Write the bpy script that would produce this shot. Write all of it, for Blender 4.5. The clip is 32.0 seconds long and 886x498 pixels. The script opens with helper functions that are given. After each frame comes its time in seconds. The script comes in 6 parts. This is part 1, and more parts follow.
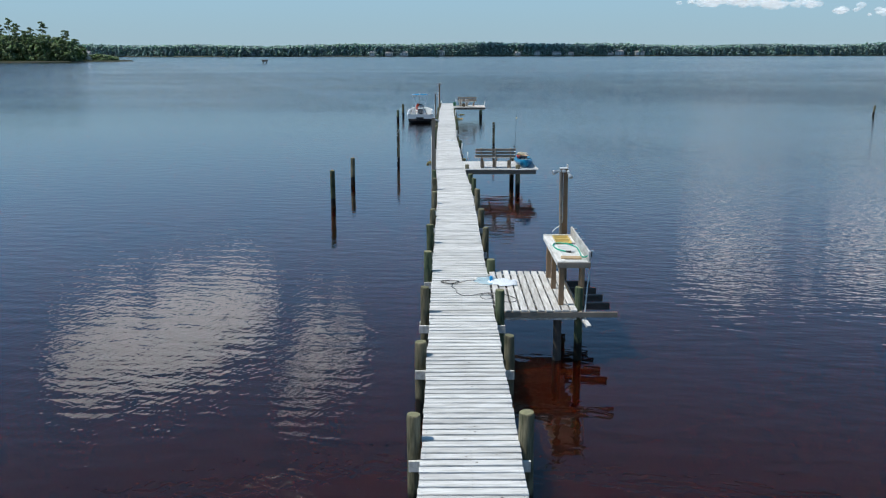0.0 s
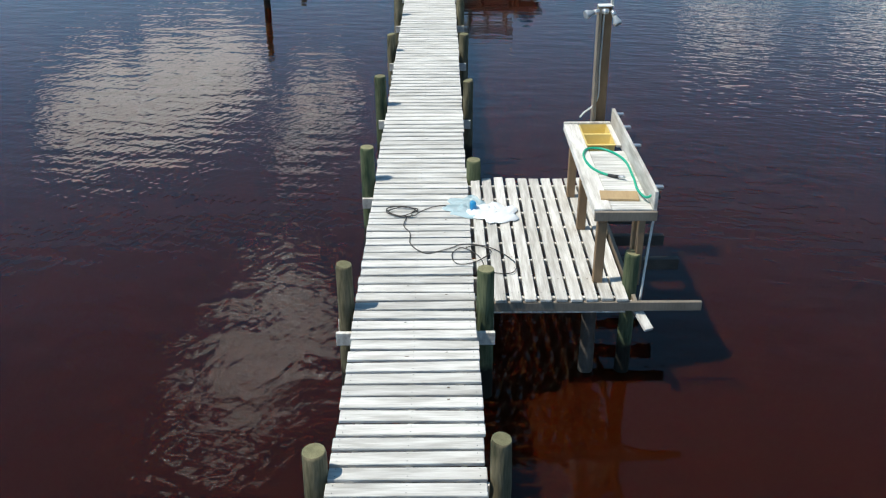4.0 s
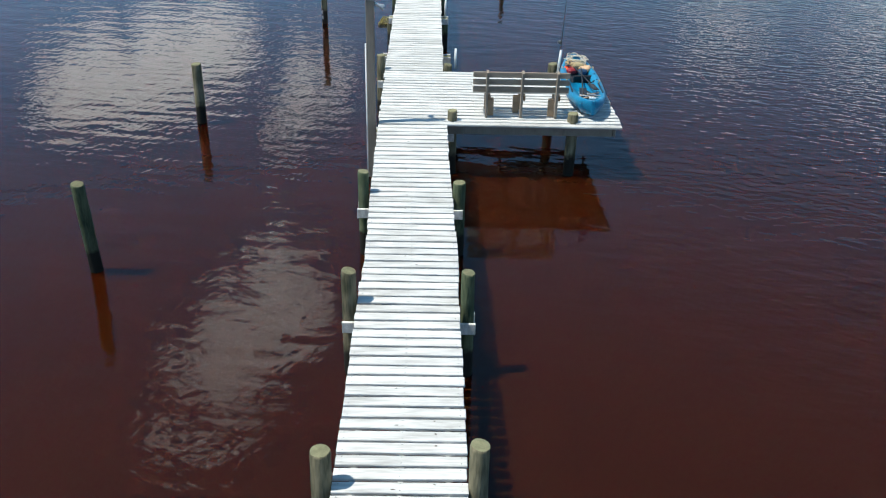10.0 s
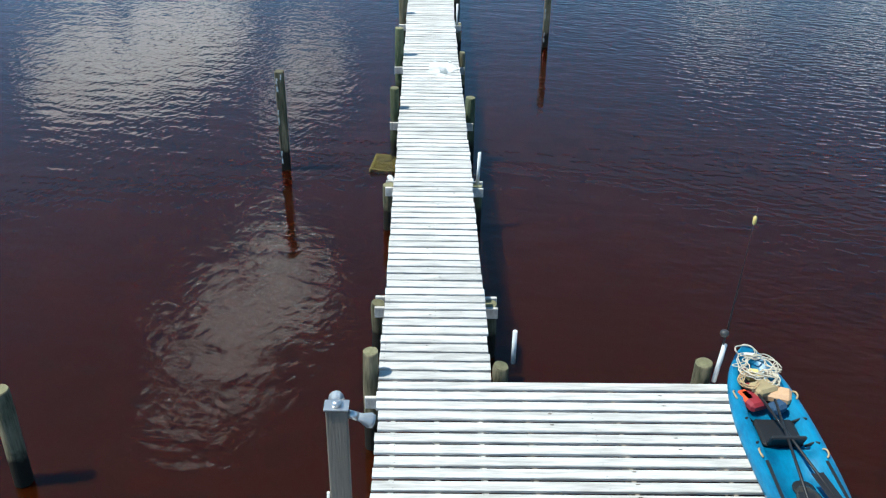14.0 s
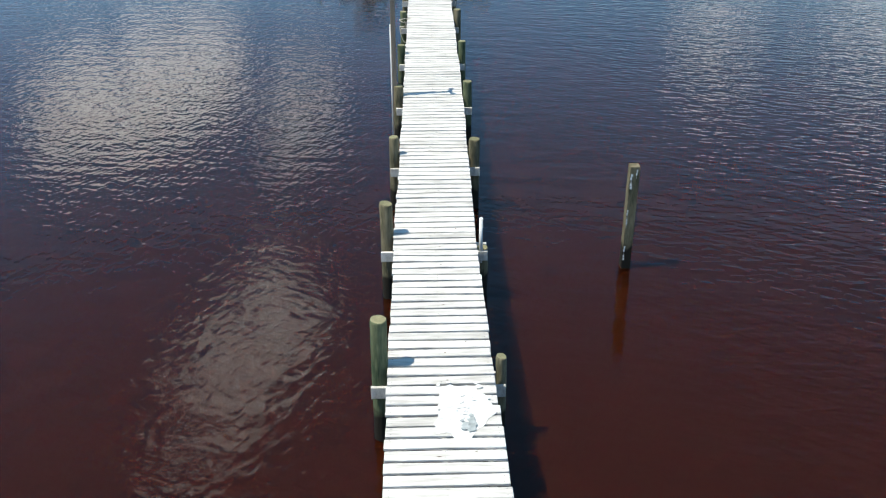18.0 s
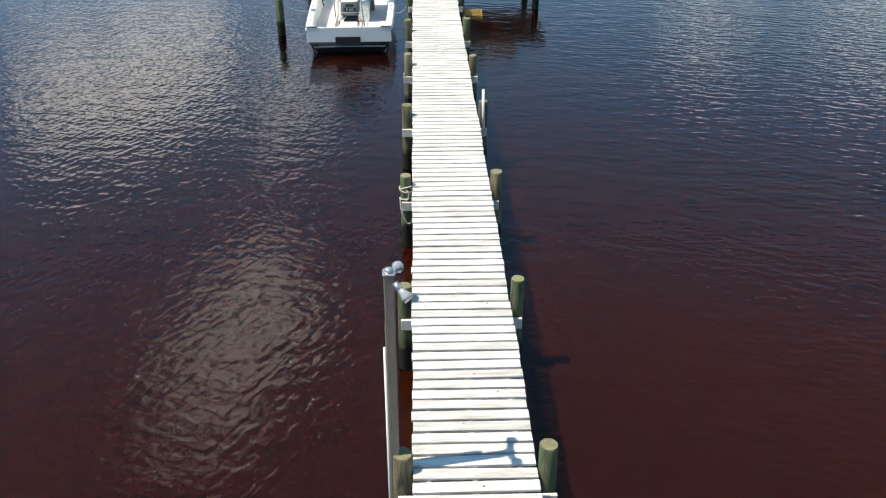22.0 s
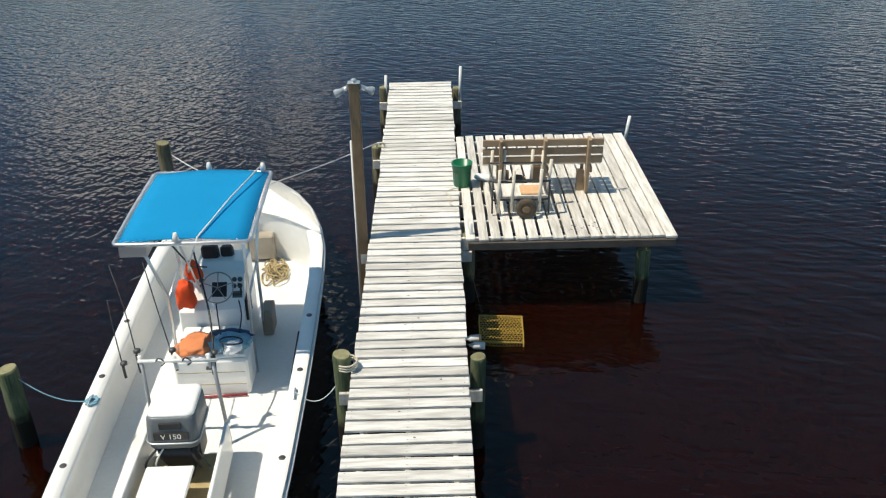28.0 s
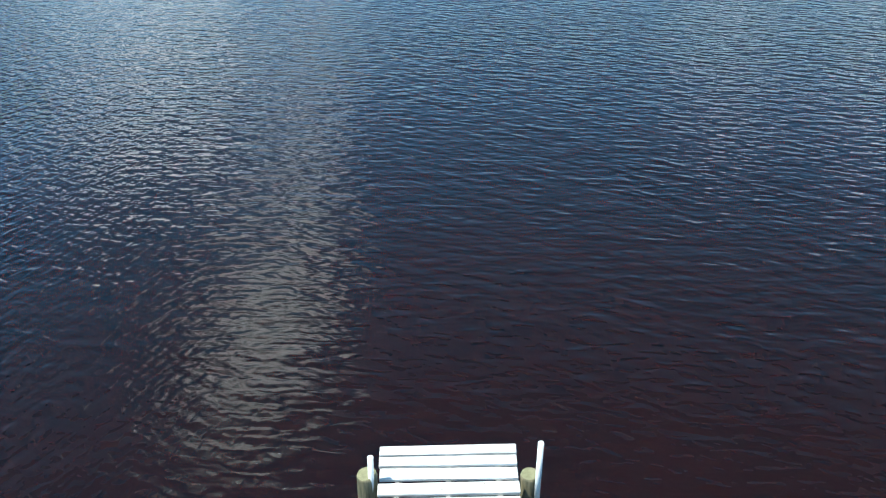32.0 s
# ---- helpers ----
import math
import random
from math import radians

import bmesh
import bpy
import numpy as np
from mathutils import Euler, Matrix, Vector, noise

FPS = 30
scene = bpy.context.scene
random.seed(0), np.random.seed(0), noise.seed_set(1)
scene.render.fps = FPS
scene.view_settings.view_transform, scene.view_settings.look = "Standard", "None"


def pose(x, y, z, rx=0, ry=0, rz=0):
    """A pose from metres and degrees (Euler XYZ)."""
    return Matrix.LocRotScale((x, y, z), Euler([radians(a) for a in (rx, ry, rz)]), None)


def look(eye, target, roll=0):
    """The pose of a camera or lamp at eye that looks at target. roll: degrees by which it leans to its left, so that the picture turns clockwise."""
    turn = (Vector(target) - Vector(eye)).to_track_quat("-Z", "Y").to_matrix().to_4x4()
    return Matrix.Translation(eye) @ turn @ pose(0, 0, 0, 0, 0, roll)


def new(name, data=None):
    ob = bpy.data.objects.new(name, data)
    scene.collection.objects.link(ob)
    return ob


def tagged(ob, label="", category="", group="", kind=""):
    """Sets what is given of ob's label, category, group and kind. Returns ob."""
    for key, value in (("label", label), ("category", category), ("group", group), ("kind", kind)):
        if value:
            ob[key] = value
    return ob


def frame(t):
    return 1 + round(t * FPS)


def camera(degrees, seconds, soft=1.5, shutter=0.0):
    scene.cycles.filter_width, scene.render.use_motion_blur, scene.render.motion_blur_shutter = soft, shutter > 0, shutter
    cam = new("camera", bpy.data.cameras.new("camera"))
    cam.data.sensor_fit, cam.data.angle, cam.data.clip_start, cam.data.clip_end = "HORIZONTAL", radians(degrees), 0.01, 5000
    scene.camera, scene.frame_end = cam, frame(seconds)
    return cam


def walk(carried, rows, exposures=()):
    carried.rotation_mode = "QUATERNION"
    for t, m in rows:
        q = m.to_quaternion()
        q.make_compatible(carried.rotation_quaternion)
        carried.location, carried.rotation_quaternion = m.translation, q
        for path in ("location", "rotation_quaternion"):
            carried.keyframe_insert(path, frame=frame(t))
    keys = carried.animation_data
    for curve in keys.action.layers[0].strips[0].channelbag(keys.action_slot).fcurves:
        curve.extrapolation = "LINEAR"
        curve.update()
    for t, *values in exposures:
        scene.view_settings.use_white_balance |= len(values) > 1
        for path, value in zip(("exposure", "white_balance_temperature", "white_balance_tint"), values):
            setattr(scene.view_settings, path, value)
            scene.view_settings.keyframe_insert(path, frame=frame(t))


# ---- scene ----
cam = camera(52.2, 32.0, 1.2)
PATH = [
    (0, (-0.202, -29.614, 5.98), (-0.209, -27.659, 5.557), -0.1),
    (0.5, (-0.209, -28.68, 5.92), (-0.212, -26.725, 5.495), 0.0),
    (1, (-0.177, -27.727, 5.917), (-0.175, -25.773, 5.489), 0.3),
    (1.5, (-0.047, -26.773, 5.996), (-0.051, -24.908, 5.275), -0.1),
    (2, (0.101, -25.645, 6.053), (0.087, -23.889, 5.096), -0.8),
    (2.5, (0.218, -24.43, 6.173), (0.201, -22.68, 5.205), -0.9),
    (4.5, (0.438, -19.769, 5.948), (0.446, -17.991, 5.032), -0.1),
    (5, (0.521, -18.632, 6.004), (0.53, -16.853, 5.089), -0.1),
    (5.5, (0.589, -17.437, 6.06), (0.601, -15.658, 5.146), -0.1),
    (6, (0.696, -16.178, 6.14), (0.708, -14.399, 5.224), -0.0),
    (6.5, (0.83, -14.879, 6.205), (0.839, -13.103, 5.286), -0.1),
    (7, (0.944, -13.573, 6.29), (0.951, -11.797, 5.368), -0.1),
    (7.5, (1.08, -12.243, 6.419), (1.084, -10.472, 5.49), -0.1),
    (8, (1.159, -10.895, 6.505), (1.165, -9.126, 5.573), 0.1),
    (8.5, (1.078, -9.716, 6.67), (1.085, -7.954, 5.723), 0.5),
    (9, (0.919, -8.558, 6.746), (0.926, -6.797, 5.797), 0.6),
    (9.5, (0.637, -7.296, 6.831), (0.653, -5.538, 5.878), 0.9),
    (10, (0.382, -5.987, 6.962), (0.406, -4.234, 6.0), 1.3),
    (10.5, (0.216, -4.72, 6.989), (0.237, -2.965, 6.029), 1.2),
    (11, (0.036, -3.352, 7.074), (0.059, -1.603, 6.105), 1.4),
    (11.5, (-0.122, -2.013, 7.113), (-0.101, -0.266, 6.139), 1.1),
    (12, (-0.206, -0.615, 7.094), (-0.186, 1.13, 6.117), 0.8),
    (12.5, (-0.295, 0.732, 7.09), (-0.27, 2.476, 6.112), 0.9),
    (13, (-0.308, 2.128, 7.095), (-0.279, 3.869, 6.112), 1.1),
    (13.5, (-0.253, 3.496, 7.108), (-0.221, 5.236, 6.122), 1.1),
    (14, (-0.135, 4.806, 7.201), (-0.106, 6.538, 6.201), 1.1),
    (14.5, (-0.109, 6.122, 7.333), (-0.074, 7.842, 6.313), 1.1),
    (16.5, (-0.148, 11.355, 6.785), (-0.12, 13.124, 5.851), -0.2),
    (17, (-0.161, 12.734, 6.853), (-0.136, 14.502, 5.918), -0.4),
    (17.5, (-0.166, 14.141, 6.893), (-0.143, 15.909, 5.958), -0.6),
    (18, (-0.27, 15.474, 6.905), (-0.239, 17.243, 5.973), -0.3),
    (18.5, (-0.356, 16.874, 6.909), (-0.321, 18.643, 5.977), -0.1),
    (19, (-0.479, 18.244, 6.876), (-0.433, 20.015, 5.947), 0.2),
    (19.5, (-0.56, 19.677, 6.86), (-0.508, 21.448, 5.931), 0.7),
    (20, (-0.588, 21.168, 6.923), (-0.536, 22.932, 5.982), 0.4),
    (20.5, (-0.605, 22.464, 7.066), (-0.556, 24.221, 6.112), 0.2),
    (21, (-0.633, 23.85, 7.116), (-0.583, 25.604, 6.158), 0.2),
    (21.5, (-0.63, 25.309, 7.146), (-0.579, 27.06, 6.181), 0.1),
    (22, (-0.647, 26.749, 7.183), (-0.598, 28.497, 6.213), 0.0),
    (22.5, (-0.628, 28.147, 7.293), (-0.583, 29.889, 6.312), -0.2),
    (23, (-0.65, 29.637, 7.155), (-0.605, 31.383, 6.181), 0.0),
    (23.5, (-0.709, 30.977, 7.174), (-0.659, 32.721, 6.197), 0.3),
    (24, (-0.796, 32.385, 7.199), (-0.742, 34.127, 6.219), 0.4),
    (24.5, (-0.869, 33.831, 7.257), (-0.816, 35.569, 6.269), 0.5),
    (26.5, (-0.51, 39.743, 6.881), (-0.462, 41.5, 5.926), 0.2),
    (27, (-0.294, 41.251, 6.832), (-0.25, 43.01, 5.881), -0.2),
    (27.5, (-0.112, 42.749, 6.784), (-0.071, 44.509, 5.836), -0.4),
    (28, (0.066, 44.287, 6.758), (0.1, 46.048, 5.811), -0.7),
    (28.5, (0.21, 45.771, 6.772), (0.238, 47.534, 5.827), -0.9),
    (29, (0.307, 47.232, 6.789), (0.334, 48.996, 5.846), -1.0),
    (29.5, (0.429, 48.685, 6.809), (0.45, 50.448, 5.866), -1.2),
    (30, (0.463, 50.14, 6.806), (0.479, 51.902, 5.861), -1.2),
    (30.5, (0.372, 51.501, 6.759), (0.379, 53.264, 5.814), -1.4),
    (31, (0.199, 52.818, 6.71), (0.21, 54.581, 5.766), -1.1),
    (31.5, (0.037, 54.274, 6.806), (0.053, 56.019, 5.83), -0.9),
    (32, (0.007, 55.653, 6.823), (0.001, 57.383, 5.821), -1.3),
]
walk(cam, [(t, look(eye, target, roll)) for t, eye, target, roll in PATH],
     [(0, -0.23, 6250, 7), (1.2, -0.15, 6150, 7), (2.2, 0.0, 6900, 8), (4.5, 0.0, 6700, 5), (6, -0.17, 6650, 5), (7, -0.08, 6550, 4), (8, 0.06, 6500, 4), (9, 0.18, 6500, 4), (13, 0.24, 6250, 2), (16, 0.32, 6550, 4), (24, 0.44, 7500, 9), (27, 0.28, 7650, 7), (29, -0.08, 7400, 6), (30, -0.12, 7100, 3), (31, 0.0, 6450, -1), (32, 1.05, 6250, -2)])


# ---- sky, sun ----
SUN = Vector((-0.51, -0.09, 1.0)).normalized()
world = bpy.data.worlds.new("sky")
scene.world = world
world.use_nodes = True
wt = world.node_tree
sky = wt.nodes.new("ShaderNodeTexSky")
sky.sky_type, sky.sun_disc = "NISHITA", False
sky.sun_elevation, sky.sun_rotation = math.asin(SUN.z), math.atan2(SUN.x, SUN.y)
sky.altitude, sky.air_density, sky.dust_density, sky.ozone_density = 1800, 1.2, 0.03, 6.5
tint = wt.nodes.new("ShaderNodeMix")
tint.data_type, tint.blend_type = "RGBA", "MULTIPLY"
tint.inputs[0].default_value, tint.inputs[7].default_value = 1.0, (0.93, 0.955, 0.94, 1)
wt.links.new(sky.outputs[0], tint.inputs[6])
co = wt.nodes.new("ShaderNodeTexCoord")
up = wt.nodes.new("ShaderNodeSeparateXYZ")
wt.links.new(co.outputs["Generated"], up.inputs[0])
low = wt.nodes.new("ShaderNodeMapRange")
low.interpolation_type = "SMOOTHSTEP"
low.inputs[1].default_value, low.inputs[2].default_value = 0.0, 0.2
low.inputs[3].default_value, low.inputs[4].default_value = 0.8, 0.0
wt.links.new(up.outputs[2], low.inputs[0])
haze = wt.nodes.new("ShaderNodeMix")
haze.data_type = "RGBA"
wt.links.new(low.outputs[0], haze.inputs[0])
wt.links.new(tint.outputs[2], haze.inputs[6])
haze.inputs[7].default_value = (1.74, 2.76, 3.72, 1)
high = wt.nodes.new("ShaderNodeMapRange")
high.interpolation_type = "SMOOTHSTEP"
high.inputs[1].default_value, high.inputs[2].default_value = 0.16, 0.62
wt.links.new(up.outputs[2], high.inputs[0])
deepen = wt.nodes.new("ShaderNodeMix")
deepen.data_type, deepen.blend_type = "RGBA", "MULTIPLY"
wt.links.new(high.outputs[0], deepen.inputs[0])
wt.links.new(haze.outputs[2], deepen.inputs[6])
deepen.inputs[7].default_value = (0.56, 0.74, 0.69, 1)
wt.links.new(deepen.outputs[2], wt.nodes["Background"].inputs[0])
wt.nodes["Background"].inputs[1].default_value = 0.163
sun = new("sun", bpy.data.lights.new("sun", "SUN"))
sun.data.energy, sun.data.angle, sun.data.color = 4.3, radians(0.6), (1.0, 0.955, 0.89)
sun.matrix_world = look(SUN * 300, (0, 0, 0))


# ---- materials ----
def mat(name, base, rough=0.6, metal=0.0, dark=None, scale=(6, 6, 6), fine=(60, 60, 60), bump=0.0, vary=0.0, spec=0.5, amount=0.6):
    """A principled material: a base colour, a second tone by coarse and fine noise, relief, and a shift of brightness from piece to piece."""
    m = bpy.data.materials.new(name)
    m.use_nodes = True
    n, l = m.node_tree.nodes, m.node_tree.links
    p = n["Principled BSDF"]
    p.inputs["Roughness"].default_value, p.inputs["Metallic"].default_value = rough, metal
    p.inputs["Specular IOR Level"].default_value = spec
    p.inputs["Base Color"].default_value = (*base, 1)
    if dark is None:
        dark = tuple(c * 0.72 for c in base)
    co = n.new("ShaderNodeTexCoord")
    noises = []
    for s, d in ((scale, 4), (fine, 3)):
        mp = n.new("ShaderNodeMapping")
        mp.inputs["Scale"].default_value = s
        l.new(co.outputs["Object"], mp.inputs[0])
        tx = n.new("ShaderNodeTexNoise")
        tx.inputs["Scale"].default_value, tx.inputs["Detail"].default_value = 1.0, d
        if vary:
            info = n.new("ShaderNodeObjectInfo")
            off = n.new("ShaderNodeVectorMath")
            off.operation = "MULTIPLY_ADD"
            l.new(info.outputs["Random"], off.inputs[0])
            off.inputs[1].default_value = (37, 53, 19)
            l.new(mp.outputs[0], off.inputs[2])
            l.new(off.outputs[0], tx.inputs[0])
        else:
            l.new(mp.outputs[0], tx.inputs[0])
        noises.append(tx)
    add = n.new("ShaderNodeMath")
    add.operation = "MULTIPLY_ADD"
    l.new(noises[1].outputs[0], add.inputs[0])
    add.inputs[1].default_value = 0.55
    sub = n.new("ShaderNodeMath")
    sub.operation = "SUBTRACT"
    l.new(noises[0].outputs[0], sub.inputs[0])
    sub.inputs[1].default_value = 0.27
    l.new(sub.outputs[0], add.inputs[2])
    ramp = n.new("ShaderNodeMapRange")
    ramp.inputs[1].default_value, ramp.inputs[2].default_value = 0.3, 0.72
    ramp.inputs[4].default_value = amount
    l.new(add.outputs[0], ramp.inputs[0])
    mix = n.new("ShaderNodeMix")
    mix.data_type = "RGBA"
    l.new(ramp.outputs[0], mix.inputs[0])
    mix.inputs[6].default_value, mix.inputs[7].default_value = (*base, 1), (*dark, 1)
    last = mix.outputs[2]
    if vary:
        hsv = n.new("ShaderNodeHueSaturation")
        vr = n.new("ShaderNodeMapRange")
        vr.inputs[3].default_value, vr.inputs[4].default_value = 1 - vary, 1 + vary
        l.new(info.outputs["Random"], vr.inputs[0])
        l.new(vr.outputs[0], hsv.inputs["Value"])
        l.new(last, hsv.inputs["Color"])
        last = hsv.outputs[0]
    l.new(last, p.inputs["Base Color"])
    if bump:
        b = n.new("ShaderNodeBump")
        b.inputs["Strength"].default_value, b.inputs["Distance"].default_value = bump, 0.01
        l.new(noises[1].outputs[0], b.inputs["Height"])
        l.new(b.outputs[0], p.inputs["Normal"])
    return m


WOOD = mat("weathered_deck_wood_across", (0.80, 0.785, 0.75), 0.8, dark=(0.42, 0.40, 0.37), scale=(2.0, 14, 8), fine=(5, 120, 60), bump=0.6, vary=0.14, spec=0.2, amount=0.85)
WOODY = mat("weathered_deck_wood_along", (0.80, 0.775, 0.73), 0.8, dark=(0.42, 0.385, 0.34), scale=(14, 2.0, 8), fine=(120, 5, 60), bump=0.6, vary=0.15, spec=0.2, amount=0.85)
GREYSLAT = mat("grey_weathered_slat", (0.37, 0.305, 0.24), 0.8, dark=(0.22, 0.17, 0.125), scale=(3, 9, 9), fine=(7, 70, 70), bump=0.4, vary=0.1, spec=0.2)
KNOT = mat("dark_wood_knot", (0.16, 0.12, 0.09), 0.8, dark=(0.09, 0.07, 0.05), scale=(60, 60, 60))
ENDGRAIN = mat("checked_end_grain", (0.27, 0.255, 0.15), 0.9, dark=(0.10, 0.10, 0.06), scale=(14, 14, 14), fine=(90, 90, 90), bump=0.6, vary=0.2, spec=0.1)
WARM = mat("warm_weathered_timber", (0.40, 0.29, 0.19), 0.8, dark=(0.24, 0.165, 0.105), scale=(3, 9, 9), fine=(7, 70, 70), bump=0.4, vary=0.1, spec=0.2)
TIMBER = mat("grey_brown_timber", (0.30, 0.255, 0.205), 0.8, dark=(0.17, 0.14, 0.11), scale=(5, 5, 5), fine=(60, 60, 9), bump=0.4, vary=0.12, spec=0.2)
# Timber with shade put into its colour, for parts beneath the platforms.
SHADETIMBER = mat("shade_dark_timber", (0.12, 0.10, 0.085), 0.8, dark=(0.06, 0.05, 0.045), scale=(5, 5, 5), fine=(9, 60, 60), bump=0.4, spec=0.2)
BROWN = mat("warm_brown_timber", (0.30, 0.20, 0.12), 0.75, dark=(0.19, 0.125, 0.075), scale=(5, 5, 5), fine=(60, 60, 9), bump=0.4, vary=0.12, spec=0.2)
POSTWOOD = mat("grey_lamp_post_timber", (0.27, 0.225, 0.18), 0.8, dark=(0.16, 0.13, 0.10), scale=(7, 7, 1.2), fine=(70, 70, 6), bump=0.4, vary=0.05, spec=0.2)
DROPPING = mat("chalky_dropping", (0.84, 0.84, 0.81), 0.9, dark=(0.55, 0.58, 0.60), scale=(7, 7, 7), fine=(40, 40, 40), amount=0.8)
WETGREY = mat("wet_grey_dropping", (0.46, 0.50, 0.50), 0.5, dark=(0.25, 0.28, 0.28), scale=(20, 20, 20), fine=(80, 80, 80), amount=0.8)
PVC = mat("white_plastic_pipe", (0.78, 0.78, 0.76), 0.4, dark=(0.62, 0.62, 0.6))
PAINT = mat("white_gelcoat", (0.86, 0.86, 0.84), 0.3, dark=(0.76, 0.75, 0.72), scale=(1.2, 1.2, 1.2), fine=(9, 9, 9), amount=0.5)
FLOORWHITE = mat("white_nonskid_sole", (0.82, 0.82, 0.80), 0.7, dark=(0.68, 0.67, 0.63), scale=(1.5, 1.5, 1.5), fine=(30, 30, 30), bump=0.2)
BLUECLOTH = mat("bright_blue_canvas", (0.0, 0.25, 0.52), 0.9, spec=0.05, dark=(0.0, 0.22, 0.46), scale=(2, 2, 2), fine=(90, 90, 90), bump=0.15, amount=0.5)
ALU = mat("aluminium_tube", (0.72, 0.72, 0.72), 0.32, 0.85, amount=0.3)
STEELGREY = mat("dull_grey_steel_tube", (0.36, 0.37, 0.38), 0.4, 0.5)
STEEL = mat("dark_steel", (0.10, 0.10, 0.10), 0.5, 0.6)
BLACK = mat("black_plastic", (0.018, 0.018, 0.02), 0.5)
MUDDY = mat("muddy_brown_rubber", (0.115, 0.085, 0.055), 0.9, dark=(0.05, 0.038, 0.028), scale=(14, 14, 14), amount=0.9)
GREYMOTOR = mat("grey_motor_cowl", (0.145, 0.16, 0.17), 0.4, dark=(0.08, 0.095, 0.10))
ORANGE = mat("orange_life_vest", (0.85, 0.09, 0.02), 0.8, dark=(0.65, 0.06, 0.015), scale=(9, 9, 9))
TAN = mat("tan_canvas", (0.44, 0.35, 0.19), 0.85, dark=(0.26, 0.19, 0.10), scale=(8, 8, 8))
CLOTH = mat("faded_orange_cloth", (0.72, 0.25, 0.10), 0.85, dark=(0.55, 0.18, 0.08), scale=(9, 9, 9))
BLUEGREY = mat("pale_blue_nylon", (0.20, 0.42, 0.52), 0.7, dark=(0.08, 0.20, 0.30), scale=(14, 14, 14))
DARKBLUE = mat("dark_blue_cloth", (0.03, 0.08, 0.16), 0.85)
GREYBROWN = mat("grey_brown_plastic", (0.30, 0.25, 0.20), 0.6, dark=(0.24, 0.15, 0.10), scale=(6, 6, 6))
GREYBEIGE = mat("grey_beige_canvas", (0.42, 0.37, 0.30), 0.8, dark=(0.30, 0.26, 0.21), scale=(6, 6, 6))
POLE = mat("yellowed_plastic_pipe", (0.70, 0.65, 0.56), 0.5, dark=(0.55, 0.48, 0.38), scale=(4, 4, 4))
RED = mat("dark_red_vinyl", (0.32, 0.03, 0.04), 0.5, dark=(0.22, 0.02, 0.03), scale=(9, 9, 9))
ROPE = mat("dark_rope", (0.06, 0.055, 0.05), 0.85)
ROPECREAM = mat("cream_braided_rope", (0.66, 0.60, 0.48), 0.85, fine=(200, 200, 200))
ROPEBLUE = mat("faded_blue_dock_line", (0.16, 0.34, 0.44), 0.85, fine=(200, 200, 200))
ROPEWHITE = mat("pale_dock_line", (0.62, 0.66, 0.68), 0.85, fine=(200, 200, 200))
GREEN = mat("green_bucket_plastic", (0.004, 0.16, 0.075), 0.35, dark=(0.003, 0.12, 0.055))
HOSE = mat("green_hose", (0.01, 0.42, 0.26), 0.35)
SINK = mat("yellow_enamel_sink", (0.82, 0.66, 0.27), 0.3, dark=(0.70, 0.52, 0.15))
BAG = mat("white_plastic_film", (0.86, 0.88, 0.9), 0.3, dark=(0.72, 0.78, 0.84), scale=(12, 12, 12))
FILM = mat("clear_bluish_film", (0.62, 0.84, 0.92), 0.15, dark=(0.5, 0.76, 0.86), scale=(12, 12, 12))
FILM.node_tree.nodes["Principled BSDF"].inputs["Alpha"].default_value = 0.5
BLUEBIT = mat("blue_plastic", (0.01, 0.28, 0.6), 0.4)
KAYAK = mat("turquoise_blue_kayak_plastic", (0.008, 0.24, 0.44), 0.38, dark=(0.005, 0.115, 0.24), scale=(5, 3, 5), fine=(40, 14, 40), amount=0.85)
PEACH = mat("faded_peach_plastic", (0.72, 0.46, 0.27), 0.6, dark=(0.55, 0.31, 0.16), scale=(9, 9, 9))
SILT = mat("brown_rain_silt", (0.055, 0.040, 0.028), 0.25, dark=(0.03, 0.05, 0.055), scale=(9, 9, 9))
WIRE = mat("yellow_coated_wire", (0.60, 0.40, 0.09), 0.6, dark=(0.36, 0.22, 0.05))
WIREOLD = mat("mossy_olive_wire", (0.30, 0.24, 0.06), 0.7, dark=(0.18, 0.16, 0.05))
GLASSWHITE = mat("pale_lamp_glass", (0.50, 0.53, 0.55), 0.14, 0.35)
CUT = mat("pale_cut_board", (0.52, 0.37, 0.20), 0.7, dark=(0.40, 0.27, 0.14), scale=(20, 3, 8), fine=(90, 9, 40))
CLOUD = mat("glowing_cloud", (0.86, 0.86, 0.87), 1.0, dark=(0.78, 0.78, 0.8), scale=(0.01, 0.01, 0.01), fine=(0.05, 0.05, 0.05), spec=0.0)
CLOUD.node_tree.nodes["Principled BSDF"].inputs["Alpha"].default_value = 0.6
# Added glow replaces sunlight scattered through to the cloud's underside.
CLOUD.node_tree.nodes["Principled BSDF"].inputs["Emission Color"].default_value = (0.92, 0.96, 1.0, 1)
CLOUD.node_tree.nodes["Principled BSDF"].inputs["Emission Strength"].default_value = 0.9
THINCLOUD = mat("thin_far_cloud", (0.86, 0.86, 0.87), 1.0, scale=(0.01, 0.01, 0.01), fine=(0.05, 0.05, 0.05), spec=0.0)
THINCLOUD.node_tree.nodes["Principled BSDF"].inputs["Alpha"].default_value = 0.24
# Weaker added glow, again in place of scattered sunlight.
THINCLOUD.node_tree.nodes["Principled BSDF"].inputs["Emission Color"].default_value = (0.90, 0.96, 1.0, 1)
THINCLOUD.node_tree.nodes["Principled BSDF"].inputs["Emission Strength"].default_value = 0.5
